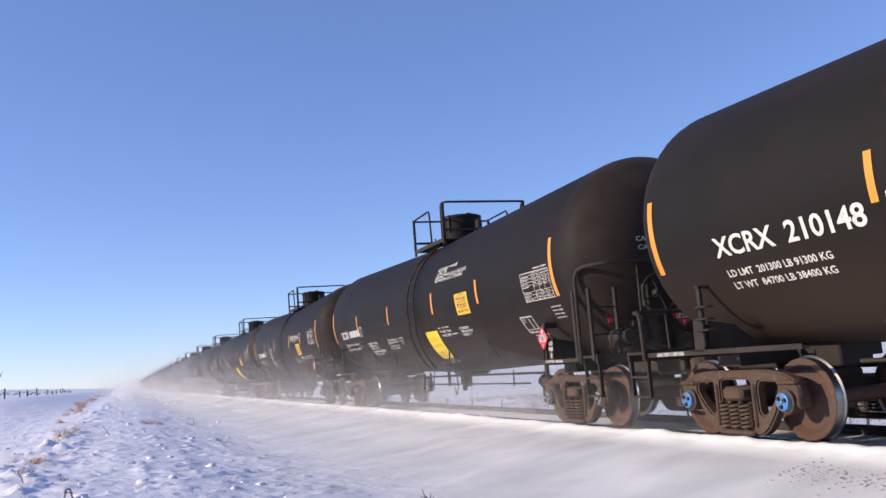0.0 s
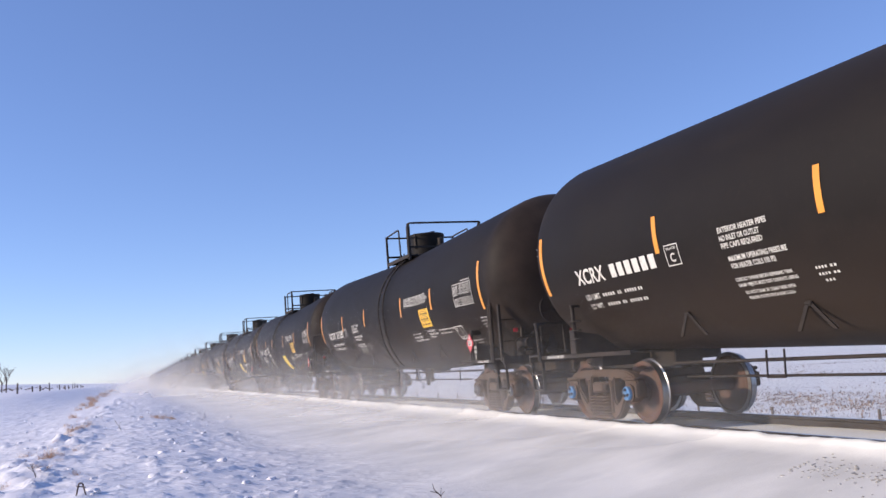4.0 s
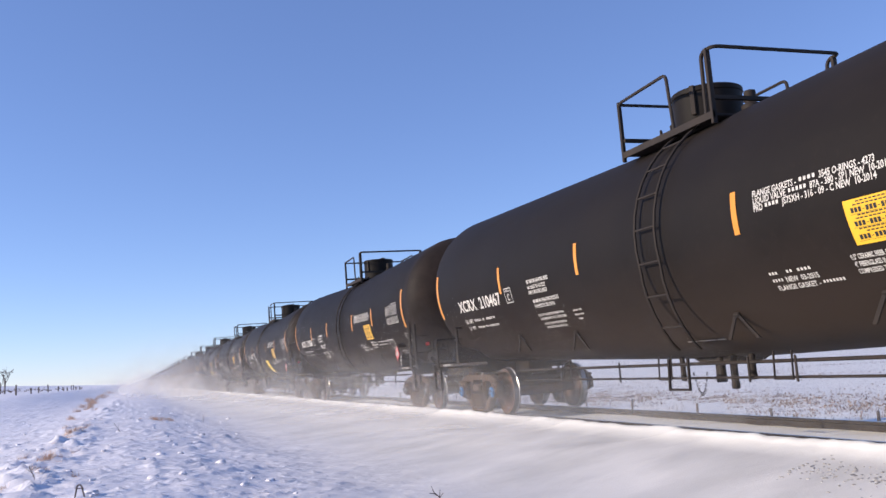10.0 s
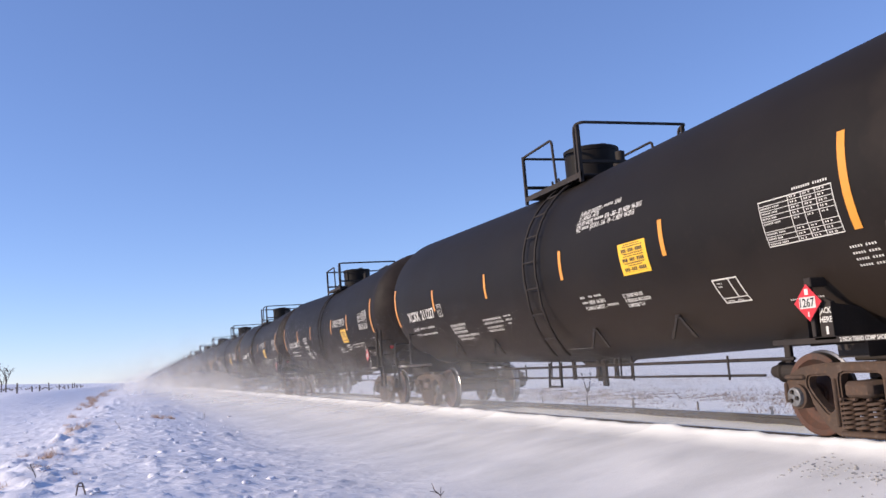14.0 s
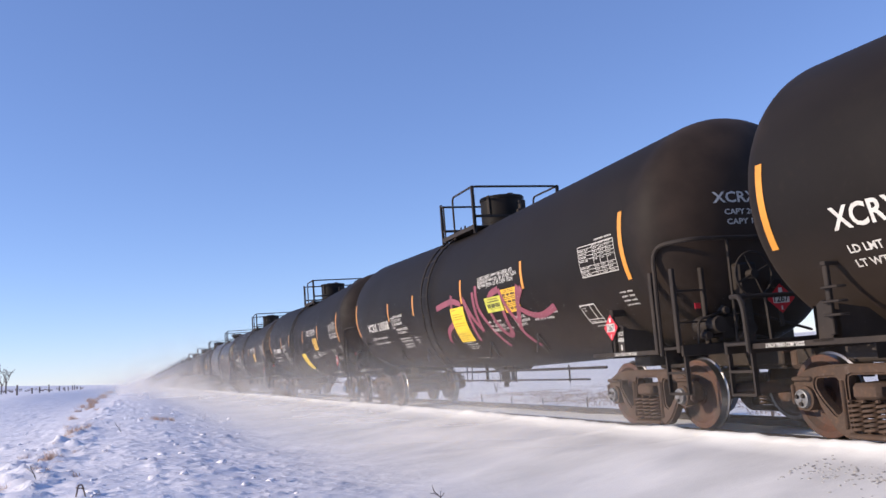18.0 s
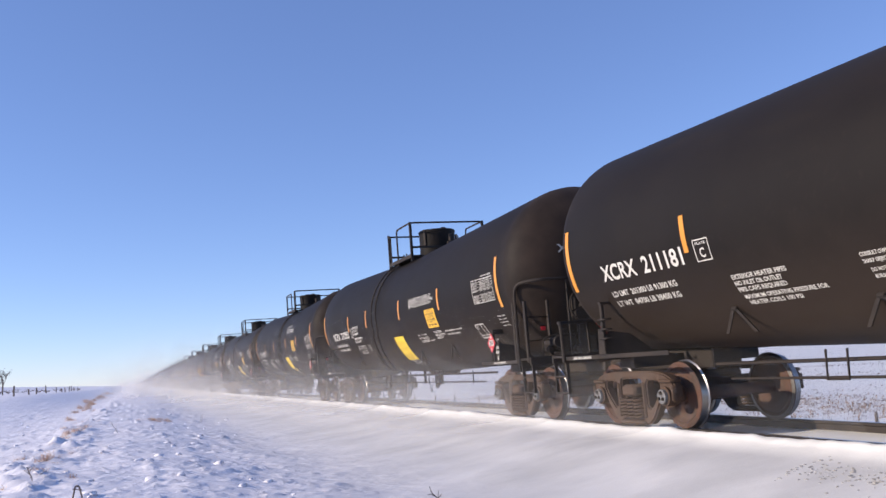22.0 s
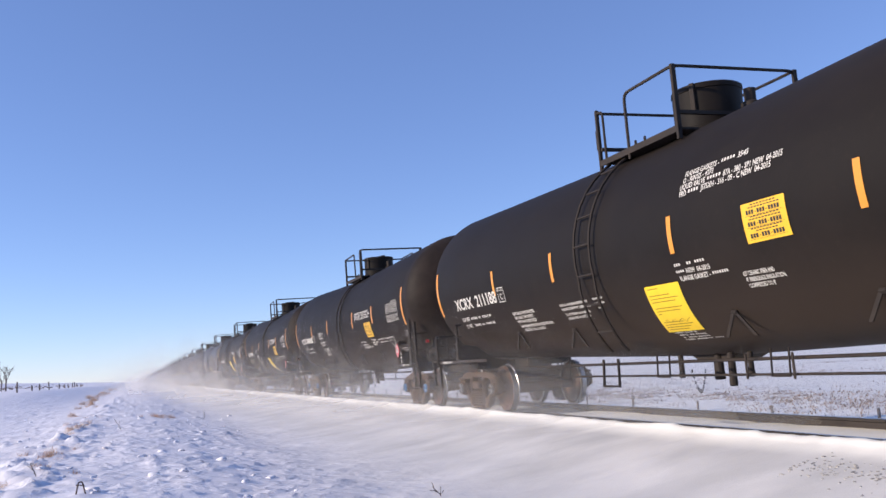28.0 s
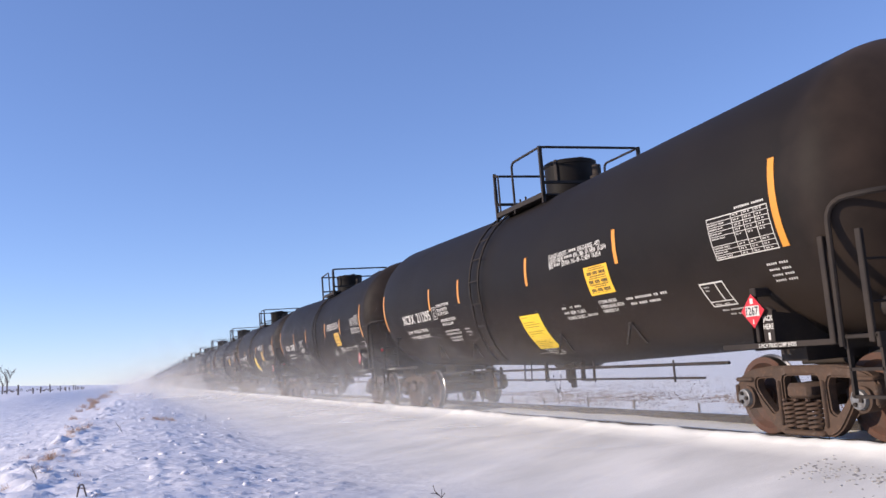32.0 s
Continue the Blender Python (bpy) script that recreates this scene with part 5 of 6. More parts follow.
def stencil_parts(car, lay, lod):
    kind = lay["style"]
    block = bmesh.new
    if kind == "S":
        spaced_blocks(car, lay)
        return
    yh = lay["heater"]
    b = block()
    if kind == "A":
        wrap_text(b, "EXTERIOR HEATER PIPES", yh, -27.0, 0.055, 0.9)
        wrap_text(b, "NO INLET OR OUTLET", yh, -30.0, 0.055, 0.78)
        wrap_text(b, "PIPE CAPS REQUIRED", yh, -33.0, 0.055, 0.8)
        wrap_text(b, "MAXIMUM OPERATING PRESSURE FOR", yh - 0.02, -36.7, 0.055, 1.3)
        wrap_text(b, "HEATER COILS 100 PSI", yh - 0.04, -39.8, 0.055, 0.85)
    else:
        wrap_text(b, "EXTERIOR HEATER PIPES", yh, -7.6, 0.06, 0.82)
        wrap_text(b, "NO INLET OR OUTLET", yh, -11.0, 0.06, 0.68)
        wrap_text(b, "PIPE CAPS REQUIRED", yh, -14.2, 0.06, 0.7)
        wrap_text(b, "MAXIMUM OPERATING PRESSURE", yh - 0.05, -19.8, 0.06, 0.95)
        wrap_text(b, "FOR HEATER COILS 100 PSI", yh - 0.05, -23.1, 0.06, 0.73)
    tagged(part("heater_notice", b, M_WHITE, car), kind="stuff")
    b = block()
    base = (yh - lay.get("lining", 1.9), -24.5) if kind == "A" else (yh, -26.5)
    for k, (words, w) in enumerate((("CONSULT OWNER BEFORE REPAIRING TANK", 0.93), ("SHARP OBJECTS MUST NOT CONTACT LINING", 0.96), ("DO NOT STEAM OR CLEAN TANK WITH", 0.8), ("BOILING WATER OR CAUSTIC SODA", 0.74))):
        wrap_text(b, words, base[0] - (0.04 if k > 1 else 0), base[1] - (2.3, 5.0, 8.6, 11.3)[k], 0.042, w)
    tagged(part("lining_notice", b, M_WHITE, car), kind="stuff")
    b = block()
    base = (yh - 3.0, -24.5) if kind == "A" else (yh - 1.25, -27.5)
    for k in range(3):
        bar_line(b, base[0], base[1] - 2 - k * 2.8, 0.05, [(0, 0.17), (0.03, 0.1)] if k < 2 else [(0.04, 0.14)])
    part("lining_date", b, M_WHITE, car)
    if lod:
        b = block()
        data_table(b, lay.get("table", kind), 0.8 * lay.get("short", 0.0))
        part("test_table", b, M_WHITE, car, "white ruled test table")
        return
    # gasket and valve lines above the panel
    b = block()
    year = "04-2015" if kind == "A" else "10-2014"
    y, a, s = (lay["gasket"], 21.0, 3.0) if kind == "A" else (lay["gasket"], 3.0, 2.8)
    if kind == "A":
        wrap_text(b, "FLANGE GASKETS -", y - 0.06, a, 0.068, 0.66)
        bar_line(b, y - 0.76, a + 0.3, 0.068, [(0, 0.26)])
        wrap_text(b, "3545", y - 1.06, a, 0.068, 0.18)
        wrap_text(b, "O - RINGS - 4273", y - 0.04, a - s, 0.068, 0.6)
        a -= s
    else:
        wrap_text(b, "FLANGE GASKETS -", y, a, 0.068, 0.66)
        bar_line(b, y - 0.7, a + 0.3, 0.068, [(0, 0.24)])
        wrap_text(b, "3545 O-RINGS - 4273", y - 0.97, a, 0.068, 0.68)
    wrap_text(b, "LIQUID VALVE", y, a - s, 0.068, 0.5)
    bar_line(b, y - 0.54, a - s + 0.3, 0.068, [(0, 0.27)])
    wrap_text(b, "87A - 380 - SP1 NEW  " + year, y - 0.84, a - s, 0.068, 0.98)
    wrap_text(b, "PRO", y, a - 2 * s, 0.068, 0.14)
    bar_line(b, y - 0.18, a - 2 * s + 0.3, 0.068, [(0, 0.22)])
    wrap_text(b, "JS75XH - 316 - 09 - C NEW  " + year, y - 0.43, a - 2 * s, 0.068, 1.22)
    tagged(part("gasket_notice", b, M_WHITE, car), kind="stuff")
    b = block()
    y, a = lay["valve"]
    bar_line(b, y, a, 0.055, [(0, 0.14), (0.12, 0.1), (0.06, 0.2)])
    wrap_text(b, "NEW  03-2015" if kind == "B" else "NEW  04-2015", y - 0.2, a - 3.4, 0.06, 0.46)
    bar_line(b, y, a - 3.1, 0.055, [(0, 0.17)])
    wrap_text(b, "FLANGE GASKET -", y - 0.02, a - 6.7, 0.06, 0.6)
    bar_line(b, y - 0.66, a - 6.4, 0.055, [(0, 0.3)])
    tagged(part("valve_notice", b, M_WHITE, car), kind="stuff")
    b = block()
    y, a = lay["valve"][0] - 1.15, -27.5
    for k, (words, w) in enumerate((("0.5\" CERAMIC FIBER AND", 0.5), ("4\" FIBERGLASS INSULATION", 0.62), ("COMPRESSED TO 4\"", 0.42))):
        wrap_text(b, words, y, a - k * 2.8, 0.052, w)
    if kind == "B":
        bar_line(b, y - 0.75, -28.3, 0.06, [(0, 0.18), (0.05, 0.4), (0.05, 0.1), (0.05, 0.16)])
        bar_line(b, y - 0.8, -31.4, 0.06, [(0, 0.16), (0.05, 0.2), (0.05, 0.26)])
    tagged(part("insulation_notice", b, M_WHITE, car), kind="stuff")
    b = block()
    data_table(b, lay.get("table", kind), 0.8 * lay.get("short", 0.0))
    part("test_table", b, M_WHITE, car, "white ruled test table")
    b = block()
    q = lay.get("box", -5.92)
    frame_lines(b, q, q - 0.45, -26.3, -38.6, 0.02)
    patch(b, q - 0.28, q - 0.3, -26.3, -35.8, n=2)
    patch(b, q, q - 0.45, -35.6, -36.1, n=1)
    bar_line(b, q - 0.06, -29, 0.03, [(0, 0.1)])
    bar_line(b, q - 0.06, -30.6, 0.03, [(0, 0.08)])
    bar_line(b, q - 0.06, -37.9, 0.03, [(0, 0.12), (0.05, 0.1)])
    part("inspection_box", b, M_WHITE, car)
    b = block()
    bar_line(b, -6.02, -41.5, 0.04, [(0, 0.12), (0.03, 0.34)])
    bar_line(b, -6.1, -44, 0.04, [(0, 0.1), (0.04, 0.1), (0.04, 0.1)])
    for k in range(4):
        bar_line(b, -7.2, -24 - 2.4 * k, 0.04, [(0, 0.16), (0.03, 0.14)])
    tagged(part("service_notice", b, M_WHITE, car), kind="stuff")
    # plate letter in its frame
    b = block()
    y0 = lay["plate"]
    y1 = y0 - 0.29
    frame_lines(b, y0, y1, -6.8, -16.6, 0.014)
    wrap_text(b, "PLATE", y0 - 0.05, -9.2, 0.03, y0 - y1 - 0.1)
    wrap_text(b, "C", y0 - 0.09, -14.8, 0.11, 0.1)
    part("plate_mark", b, M_WHITE, car)
    # shoe notice on the sills
    for y in (7.95, -6.98):
        b = block()
        pts, faces, w = letters("2 INCH TREAD COMP SHOES", 0.042, 0.58)
        vs = [b.verts.new((-1.4985, y - u, 1.034 + v)) for u, v in pts]
        for f in faces:
            b.faces.new([vs[i] for i in f])
        part("shoe_notice", b, M_WHITE, car)
    # a thin line of print low on the shell
    b = block()
    bar_line(b, -0.3, -61, 0.035, [(0, 0.2), (0.04, 0.34), (0.05, 0.16)])
    part("low_print", b, M_WHITE, car)


def number_parts(car, number, limit, weight, lay):
    b = bmesh.new()
    y, w = lay["mark"]
    if number:
        wrap_text(b, "XCRX  " + number, y, -16.0, 0.215, w, res=3)
    else:
        wrap_text(b, "XCRX", y, -16.0, 0.215, 0.84, res=3)
        for k in range(6):
            patch(b, y - 1.02 - 0.2 * k, y - 1.16 - 0.2 * k, -8.9, -15.7, n=2)
    tagged(part("reporting_mark", b, M_WHITE, car), "white stencilled reporting mark", kind="stuff")
    y2 = y - 0.06
    for head, value, a, w1, w2 in (("LD LMT", limit, -25.0, 1.58, 0.42), ("LT WT", weight, -30.6, 1.54, 0.36)):
        b = bmesh.new()
        if value:
            wrap_text(b, head + "  " + value, y2, a, 0.08, w1)
        else:
            wrap_text(b, head, y2, a, 0.08, w2)
            bar_line(b, y2 - 0.5, a, 0.08, [(0, 0.36), (0.06, 0.12), (0.08, 0.32), (0.03, 0.12)])
        tagged(part("weight_mark", b, M_WHITE, car), kind="stuff")
    # the same mark and the capacity on the near head
    b = bmesh.new()

    def head_text(text, x, z, cap, width):
        pts, faces, _ = letters(text, cap, width, 2)
        vs = []
        for u, v in pts:
            px, pz = x + u, z + v
            vs.append(b.verts.new((px, -CYL - head_depth(math.hypot(px, pz - ZC)) - 0.006, pz + sag(CYL))))
        for f in faces:
            b.faces.new([vs[i] for i in f])
    if number:
        head_text("XCRX " + number, -0.8, 2.8, 0.14, 1.4)
    head_text("CAPY 28550 US GAL", -0.66, 2.64, 0.07, 1.05)
    head_text("CAPY 108 070 L", -0.64, 2.51, 0.07, 0.85)
    part("capacity_mark", b, M_WHITE, car)


def stripe_rows(ys, a0, a1):
    return [(7.65, 15.6, -18.5, 0.1), (-7.6, 16.4, -17.7, 0.1)] + [(y, a0, a1, 0.09) for y in ys]


# the ways in which the cars of this train are fitted out and lettered
LAYOUTS = {
    "plain": dict(style="B", stripes=stripe_rows((4.35, 1.5, -2.26, -4.63), 7.6, -9.6), deck=(0.78, -0.46, -1.36, -0.05), ladder=-0.4, short=0.3, box=-5.56, mark=(6.62, 2.2), plate=4.2, heater=3.1, gasket=-2.6, panel=(-3.66, -7.2), valve=(-2.66, -28.5), notice=(-0.85, -26.0)),
    "last": dict(style="B", stripes=stripe_rows((3.84, 1.93, -1.42, -4.37), 8.5, -8.7), deck=(1.02, 0.16, -1.1, -0.42), ladder=1.05, mark=(6.15, 2.2), plate=3.77, heater=3.4, gasket=-2.34, panel=(-3.42, -6.8), valve=(-2.36, -27.5), notice=(-0.71, -26.6)),
    "wide": dict(style="A", stripes=stripe_rows((4.54, 2.11, -1.2, -4.23), 5.0, -11.8), deck=(1.32, 0.5, -0.75, -0.18), ladder=1.16, mark=(6.73, 2.2), plate=4.42, heater=4.1, gasket=-1.43, panel=(-2.58, 0.5), valve=(-1.15, -18.2), notice=(-0.33, -24.6)),
    "late": dict(style="A", stripes=stripe_rows((4.7, 1.55, -1.87, -4.46), 5.2, -11.4), deck=(0.76, -0.42, -1.36, -0.1), ladder=-0.35, mark=(6.78, 1.97), plate=4.55, heater=4.1, gasket=-2.1, panel=(-3.3, -1.0), valve=(-1.9, -24.5), notice=(-1.0, -25.0)),
    "even": dict(style="B", stripes=stripe_rows((4.19, 2.0, -1.3, -4.3), 7.6, -9.6), deck=(1.25, 0.45, -0.8, -0.18), ladder=1.1, mark=(6.53, 2.2), plate=4.06, heater=3.8, gasket=-2.2, panel=(-3.3, -7.0), valve=(-2.3, -28.0), notice=(-0.4, -25.0)),
    "back": dict(style="B", stripes=stripe_rows((4.1, 1.3, -2.45, -4.85), 7.6, -9.6), deck=(0.55, -0.68, -1.5, -0.05), ladder=-0.6, mark=(6.4, 2.2), plate=3.95, heater=2.9, gasket=-2.85, panel=(-3.9, -7.2), valve=(-2.9, -28.5), notice=(-1.1, -26.0))}
LAYOUTS["slim"] = dict(LAYOUTS["even"], stripes=stripe_rows((4.1, 2.0, -1.3, -4.3), 7.6, -9.6), mark=(6.4, 2.2), plate=4.0, heater=3.7)
odd_stripes = [(7.68, 1.8, -31.0, 0.1), (-7.22, 3.0, -31.0, 0.11)] + [(y, 2.0, -14.7, 0.09) for y in (4.78, 1.74, -1.25, -4.27)]
LAYOUTS["stout"] = dict(style="S", stripes=odd_stripes, deck=(1.1, -0.08, -1.0, 0.2), ladder=0.2, open=True, low_dome=True, short=0.42, mark=(7.1, 2.1), plate=4.45, blocks=2.34, panel=(-2.54, 13.0), notice=(0.4, -22.0))
LAYOUTS["seven"] = dict(LAYOUTS["stout"], deck=(1.14, 0.38, -0.8, -0.2), ladder=0.9, open=False, low_dome=False, blocks=-1.08)
LAYOUTS["fore"] = dict(LAYOUTS["even"], stripes=stripe_rows((4.27, 2.27, -0.95, -4.1), 7.6, -9.6), deck=(1.55, 0.75, -0.5, -0.18), ladder=1.4, notice=(-0.05, -16.5), gasket=-1.9, panel=(-3.0, -7.0))
LAYOUTS["dated"] = dict(LAYOUTS["plain"], stripes=stripe_rows((4.35, 1.5, -1.92, -4.68), 7.6, -9.6), panel=(-3.78, -7.2))
LAYOUTS["lean"] = dict(LAYOUTS["late"], stripes=stripe_rows((4.43, 1.55, -1.87, -4.46), 5.2, -11.4), plate=4.3, mark=(6.75, 2.1))
LAYOUTS["tenth"] = dict(LAYOUTS["plain"], stripes=stripe_rows((4.25, 1.3, -2.42, -4.8), 7.6, -9.6), panel=(-3.95, -7.2), deck=(0.68, -0.55, -1.46, -0.15), ladder=-0.5, mark=(6.55, 2.2), plate=4.1, gasket=-2.75)
LAYOUTS["twelfth"] = dict(LAYOUTS["even"], stripes=stripe_rows((4.3, 2.15, -1.1, -4.05), 7.6, -9.6), panel=(-3.1, -7.0), gasket=-2.05, valve=(-2.15, -28.0), deck=(1.3, 0.5, -0.75, -0.14))
LAYOUTS["wing"] = dict(LAYOUTS["even"], mark=(6.75, 2.2))
LAYOUTS["sprayed"] = dict(LAYOUTS["even"], notice=(-0.55, -11.6), gasket=-2.28)
LAYOUTS["mid"] = dict(LAYOUTS["late"], stripes=stripe_rows((4.7, 1.6, -1.55, -4.35), 5.2, -11.4))
LAYOUTS["brief"] = dict(LAYOUTS["mid"], short=0.33, box=-5.02, stripes=[(-7.4, 16.4, -17.7, 0.1) if y < -7 else (y, a, b, w) for y, a, b, w in LAYOUTS["mid"]["stripes"]])
LAYOUTS["bright"] = dict(LAYOUTS["wide"], notice=(-0.85, -24.6), heater=4.43, lining=1.6)
LAYOUTS["high"] = dict(LAYOUTS["even"], notice=(-0.2, -15.5), table="A", box=-5.74)
LAYOUTS["tall"] = dict(LAYOUTS["plain"], stripes=stripe_rows((4.35, 1.42, -2.43, -4.68), 7.6, -9.6), panel=(-3.7, -4.2))
LAYOUTS["last"]["table"] = "A"
for kind, lay in LAYOUTS.items():
    lay["tank_below"] = kind in ("plain", "tenth", "dated", "tall", "late", "lean", "mid", "brief", "back", "seven")
GIRTH = {"even": 1.588, "wing": 1.62, "late": 1.58, "lean": 1.58, "stout": 1.62}     # jackets differ a little between the builds; the rest is 1.6 m in radius
SHARED = {}


def set_jacket(kind):
    global R, CYL
    R = GIRTH.get(kind, 1.6)
    CYL = 7.5 if LAYOUTS[kind]["style"] == "S" else 7.95


def shared(key, make):
    if key not in SHARED:
        SHARED[key] = make()
    return SHARED[key]


def bogies(car, lod, cap):
    """Two bogies and four wheelsets; the wheelsets come back with their signs for the motion."""
    sets = []
    for e in (1, -1):
        bol = part("bogie", shared("bolster", bolster_mesh), M_TRUCK, car, "rust-brown cast bogie", at=pose(0, e * BOGIE, 0))
        for s in (-1, 1):
            part("side_frame", shared("side_frame", side_frame_mesh), M_TRUCK, bol, at=pose(s * 1.0, 0, 0, 0, 0, 0 if s < 0 else 180))
            if not lod:
                for y in (-0.18, 0.0, 0.18):
                    part("coil_spring", shared("spring", spring_mesh), M_TRUCK, bol, at=pose(s * 1.07, y, 0))
        for d in (1, -1):
            ax = part("wheelset", shared("axle", axle_mesh), M_WHEEL, car, "rusty wheelset with bright treads", at=pose(0, e * BOGIE + d * BASE / 2, WHEEL_R))
            wm = shared("wheel%d" % lod, lambda: wheel_mesh(lod))
            part("wheel", wm, M_WHEEL, ax, at=pose(-0.755, 0, 0))
            part("wheel", wm, M_WHEEL, ax, at=pose(0.755, 0, 0, 0, 0, 180))
            if not lod:
                cm = shared("cap_" + cap.name, lambda: cap_mesh(cap))
                part("end_cap", cm, cap, ax, at=pose(-1.12, 0, 0))
                part("end_cap", cm, cap, ax, at=pose(1.12, 0, 0, 0, 0, 180))
                for s in (-1.0, 1.0):
                    part("bearing", shared("bearing", bearing_mesh), M_TRUCK, bol, at=pose(s * 1.01, d * BASE / 2, WHEEL_R))
            sets.append(ax)
    return sets


def new_car(kind, lod, sticker, cap):
    lay = LAYOUTS[kind]
    car = new("tank_car")
    paint = M_CHALK if lay["style"] == "S" else M_TANK
    part("tank", shared("tank%d %s %s" % (lod, R, CYL), lambda: tank_shell(lod, paint)), paint, car)
    bogies(car, lod, cap)
    stripes(car, lay["stripes"])
    platform_parts(car, lay)
    for e in (1, -1):
        end_parts(car, e, lod)
    stencil_parts(car, lay, lod)
    panel_parts(car, lay, sticker)
    if not lod:
        ladder_parts(car, lay)
        brake_parts(car, lay)
        underside_parts(car)
        chevrons(car)
        placard_parts(car)
    if lay.get("short"):
        # some builds are shorter at the near end
        ends = ("bogie", "wheelset", "stub_sill", "body_bolster", "side_sill", "end_platform", "sill_step", "end_ladder", "jacking_pad", "end_handrail", "hand_brake_wheel", "brake_gearbox", "control_valve", "pipe_fitting", "tag", "brake_pipe", "placard_holder")
        for o in car.children:
            if o.name.split(".")[0] in ends and o.matrix_basis.translation.y + sum(c[1] for c in o.bound_box) / 8 < -6:
                o.matrix_basis = Matrix.Translation((0, lay["short"], 0)) @ o.matrix_basis
    return car


WEIGHTS = {1: ("201800 LB 91500 KG", "84200 LB 38200 KG"), 2: ("201500 LB 91350 KG", "84500 LB 38350 KG"), 3: ("201600 LB 91400 KG", "84400 LB 38300 KG"), 21: ("202200 LB 91700 KG", "83800 LB 38000 KG"),
           22: ("201300 LB 91300 KG", "84700 LB 38400 KG"), 23: ("201300 LB 91300 KG", "84700 LB 38400 KG"), 0: ("201300 LB 91300 KG", "84700 LB 38400 KG"), 6: ("201200 LB 91250 KG", "84800 LB 38450 KG"), 7: ("200900 LB 91100 KG", "85100 LB 38600 KG"), 16: ("201600 LB 91400 KG", "84400 LB 38300 KG"),
           19: ("201300 LB 91300 KG", "84700 LB 38400 KG"), 20: ("202000 LB 91600 KG", "84000 LB 38100 KG"), 24: ("201200 LB 91250 KG", "84800 LB 38450 KG"),
           33: ("200700 LB 91000 KG", "85300 LB 38700 KG")}
KINDS = {-1: "late", 0: "even", 1: "even", 2: "even", 5: "wide", 6: "bright", 7: "mid", 8: "slim", 10: "tenth", 11: "dated", 12: "twelfth", 14: "brief", 15: "stout", 16: "even", 17: "wing", 18: "sprayed", 19: "late", 20: "even", 21: "lean", 22: "even", 23: "late", 24: "late", 25: "seven", 26: "fore", 29: "wide", 30: "tall", 31: "high", 32: "back", 33: "last"}
NOTICE = {-5, -3, -1, 0, 1, 2, 5, 6, 8, 17, 18, 20, 21, 22, 25, 26, 27, 29, 31, 33}
BLUE_CAPS = {0, 1, 4, 10, 17, 26, 28}
FIRST, LAST, FULL = -24, 36, -2
# how far the train has run at each time, in metres
RUN = [(0.0, 0.0), (3.0, 56.85), (6.0, 113.76), (9.0, 170.65), (13.0, 246.02), (19.0, 361.02), (23.0, 437.59), (28.0, 533.2), (32.0, 610.07)]
START = 9.253 - 7.65
SLACK = {14: 0.2, 15: 0.07}            # metres by which a car stands ahead of its even place
CARS = {}


def ribbon(bm, pts, w, off=0.0045):
    """A sprayed stroke on the shell through points of (y, degrees)."""
    rows = []
    fine = []
    for (y0, a0), (y1, a1) in zip(pts, pts[1:]):
        k = max(2, int(abs(a1 - a0) / 3) + 1)
        fine += [(y0 + (y1 - y0) * i / k, a0 + (a1 - a0) * i / k) for i in range(k)]
    fine.append(pts[-1])
    for i, (y, a) in enumerate(fine):
        y0, a0 = fine[max(0, i - 1)]
        y1, a1 = fine[min(len(fine) - 1, i + 1)]
        dy, da = y1 - y0, radians(a1 - a0) * R
        n = math.hypot(dy, da) or 1.0
        oy, oa = -da / n * w / 2, math.degrees(dy / n * w / 2 / R)
        rows.append((bm.verts.new(on_tank(y + oy, a + oa, off)), bm.verts.new(on_tank(y - oy, a - oa, off))))
    for p, q in zip(rows, rows[1:]):
        bm.faces.new((p[0], p[1], q[1], q[0]))


def bowed(pts, n=6):
    """A smooth line through a few points."""
    out = []
    for k in range(len(pts) - 1):
        p = [pts[max(0, k - 1)], pts[k], pts[k + 1], pts[min(len(pts) - 1, k + 2)]]
        for i in range(n):
            t = i / n
            out.append(tuple(0.5 * (2 * p[1][c] + (p[2][c] - p[0][c]) * t + (2 * p[0][c] - 5 * p[1][c] + 4 * p[2][c] - p[3][c]) * t * t + (3 * p[1][c] - p[0][c] - 3 * p[2][c] + p[3][c]) * t ** 3) for c in (0, 1)))
    return out + [pts[-1]]


def graffiti(car):
    strokes = (((0.3, -9), (-0.69, -6.3), (-1.2, -10)), ((-0.73, -1.6), (-0.65, -12.3)), ((-0.77, -21), (-0.04, -28.7), (0.25, -39)), ((-1.37, -5.8), (-1.49, -19), (-1.38, -41)), ((-1.43, -8), (-1.85, -33)), ((-1.85, -33), (-1.94, -3.5)),
               ((-2.13, 0.2), (-2.1, -15), (-2.27, -28.5), (-2.49, -49)), ((-3.23, -6), (-2.83, -8.4), (-2.63, -15.6), (-2.67, -28), (-2.83, -38.5), (-3.06, -37), (-3.15, -29), (-3.22, -17)), ((-3.25, -6.2), (-3.43, -20), (-3.6, -31.5)),
               ((-4.08, -6.4), (-3.83, -22.4), (-3.53, -35.7), (-3.68, -51)), ((-4.23, -8.4), (-3.91, -20), (-4.5, -28), (-5.2, -24)))
    for k, pts in enumerate(strokes):
        bm = bmesh.new()
        ribbon(bm, bowed(pts), 0.12, 0.0045 if k < 7 else 0.0105 + 0.0015 * (k - 7))
        part("sprayed_stroke", bm, M_GRAFF, car, "pink sprayed stroke")


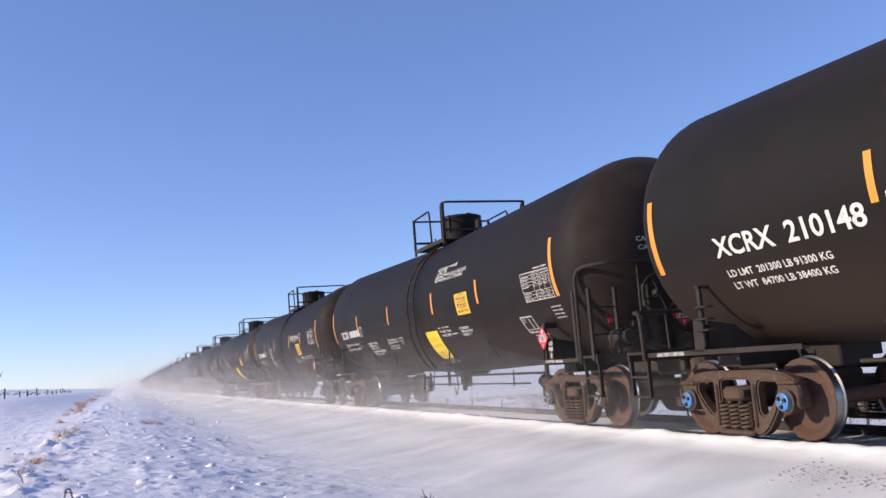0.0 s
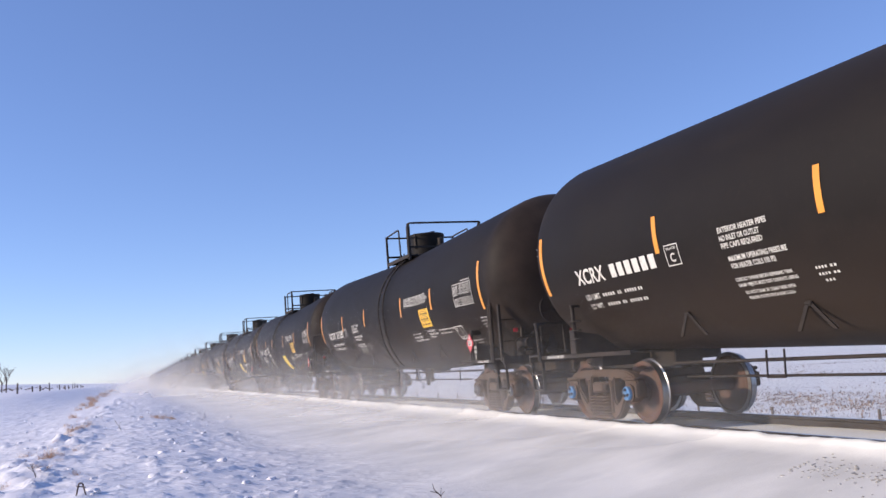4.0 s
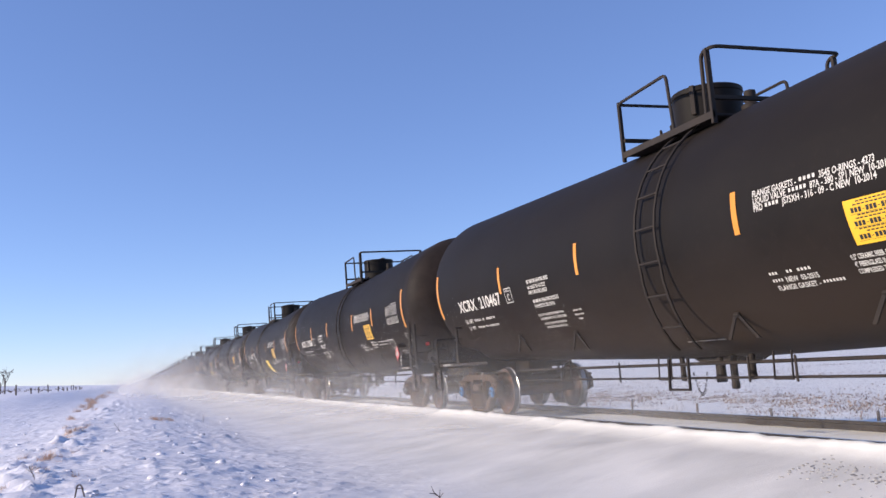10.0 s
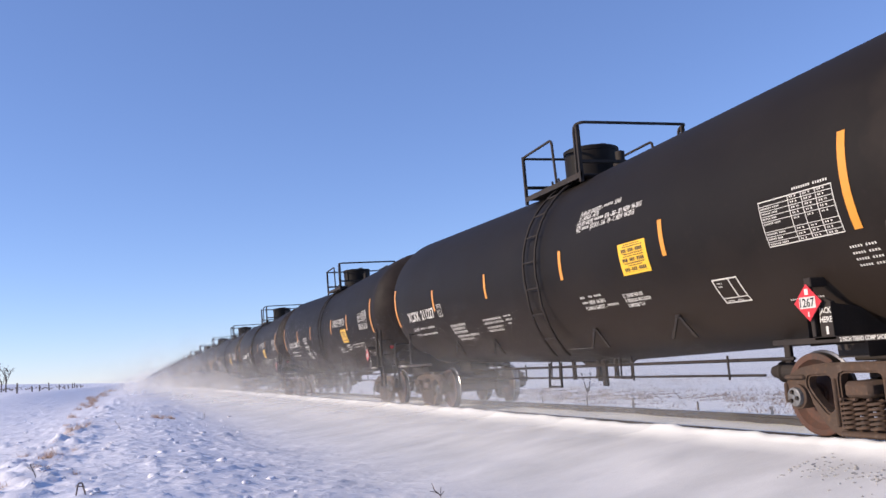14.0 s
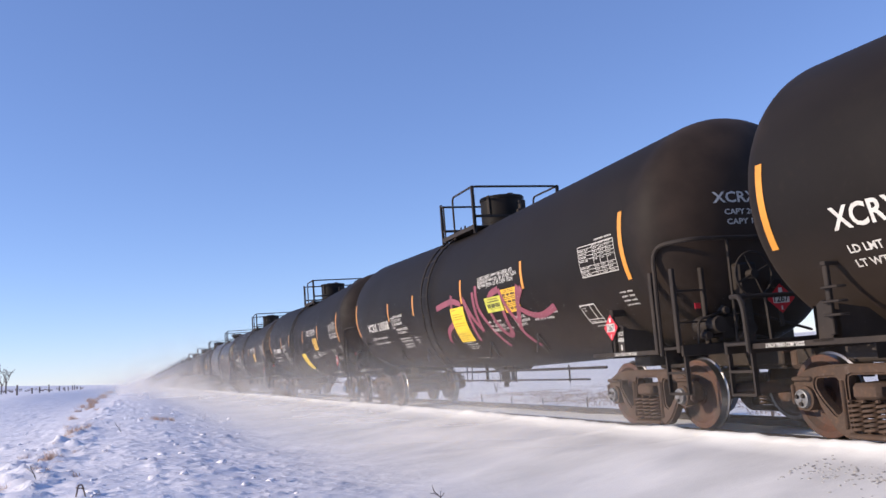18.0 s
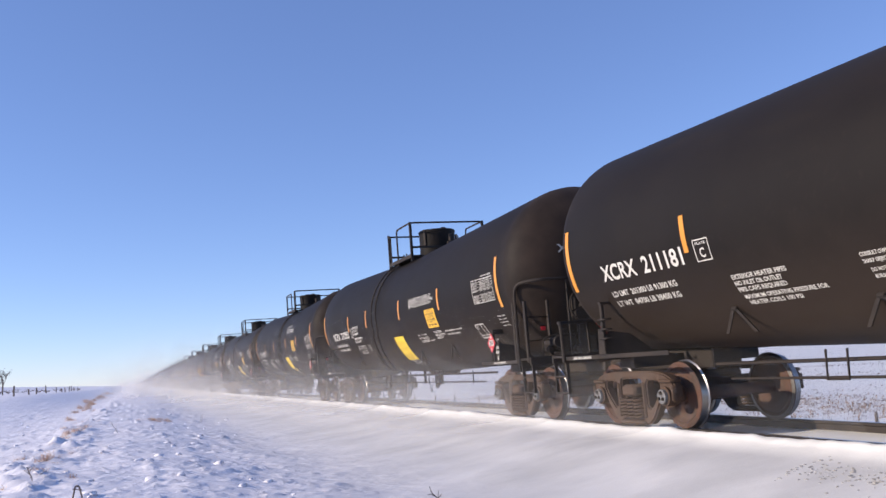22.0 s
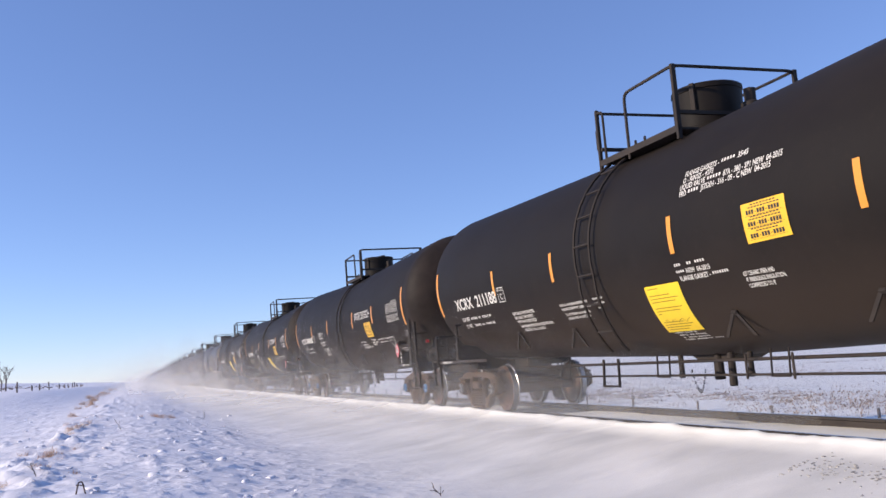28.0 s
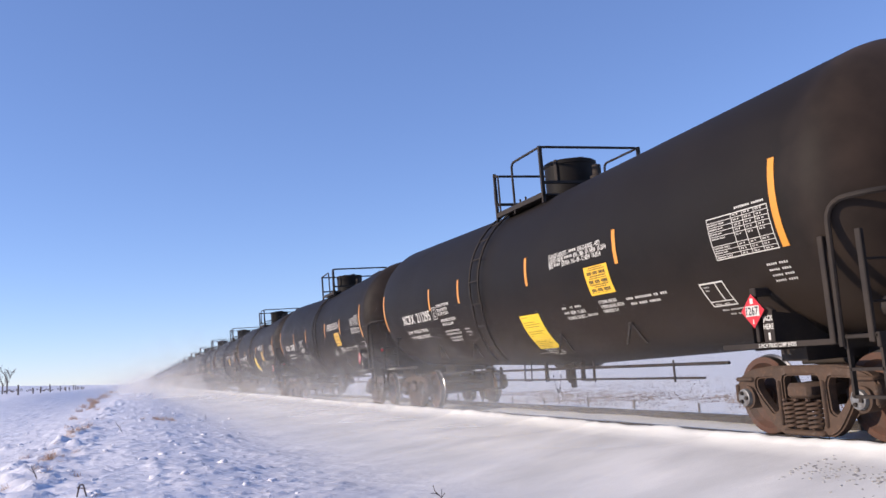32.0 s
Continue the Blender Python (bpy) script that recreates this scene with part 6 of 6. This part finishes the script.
def build_train():
    masters = {}
    for n in range(LAST, FIRST - 1, -1):
        lod = 0 if n >= FULL else 1
        kind = KINDS.get(n, "plain")
        cap = M_BLUE if n in BLUE_CAPS else M_GREY
        key = (kind, lod, n in NOTICE, cap.name)
        at = pose(TRACK, START - n * PITCH + SLACK.get(n, 0.0), 0)
        set_jacket(kind)
        if key not in masters:
            masters[key] = new_car(kind, lod, n in NOTICE, cap)
        car = copy_thing(masters[key], at)
        num = NUMBERS.get(n)
        if lod == 0:
            number_parts(car, num, *WEIGHTS.get(n, ("", "")), LAYOUTS[kind])
        words = "black tank car with orange stripes and white stencilling"
        if n in NOTICE:
            words = "black tank car with orange stripes and slanted yellow notice"
        if n == 18:
            words = "black tank car sprayed with pink graffiti and yellow notices"
            graffiti(car)
            bm = bmesh.new()
            patch(bm, -2.52, -3.28, -10.0, -20.3, 0.017, 5)
            lime = part("green_notice", bm, M_LIME, car, "faded yellow-green notice sheet")
            bm = bmesh.new()
            phone_panel(bm, -2.52, -3.28, -10.0, -20.3, 1)
            for v in bm.verts:
                v.co.x -= 0.011
            tagged(part("print", bm, M_INK, lime), kind="stuff")
        if n == 5:
            words = "black tank car with old snow lying on its end"
            bm = bmesh.new()
            for k in range(7):
                patch(bm, -6.9 - 0.12 * k, -7.05 - 0.12 * k, 112 + 2 * math.sin(k), 72 + 5 * math.sin(k * 2.0), 0.02, 6)
            bmesh.ops.remove_doubles(bm, verts=bm.verts, dist=0.03)
            part("snow_crust", bm, M_SNOW, car, "old white snow crust on the shell", smooth=True)
        tagged(car, words, "tank car", "tank cars of the train")
        CARS[n] = car
    for car in masters.values():
        for o in list(car.children_recursive) + [car]:
            bpy.data.objects.remove(o)


build_train()


def distance(t):
    for (t0, d0), (t1, d1) in zip(RUN, RUN[1:]):
        if t <= t1:
            return d0 + (d1 - d0) * (t - t0) / (t1 - t0)
    return RUN[-1][1]


def motions():
    for sheet, rows in DRIFTS:
        walk(sheet, rows)
    for n, car in CARS.items():
        home = START - n * PITCH + SLACK.get(n, 0.0)
        walk(car, [(t, pose(TRACK, home + d, 0)) for t, d in RUN])
        if n < FULL:
            continue
        # the wheels turn while the car is near
        near = [f / FPS for f in range(0, 32 * FPS + 1) if -8 < home + distance(f / FPS) < 62]
        if not near:
            continue
        for ax in [o for o in car.children if o.name.startswith("wheelset")]:
            p = ax.matrix_basis.translation.copy()
            rows = [(t, pose(p.x, p.y, p.z, -math.degrees((home + distance(t)) / WHEEL_R), 0, 0)) for t in near]
            if near[0] > 0:
                rows.insert(0, (0.0, rows[0][1]))
            if near[-1] < 32:
                rows.append((32.0, rows[-1][1]))
            walk(ax, rows)


motions()
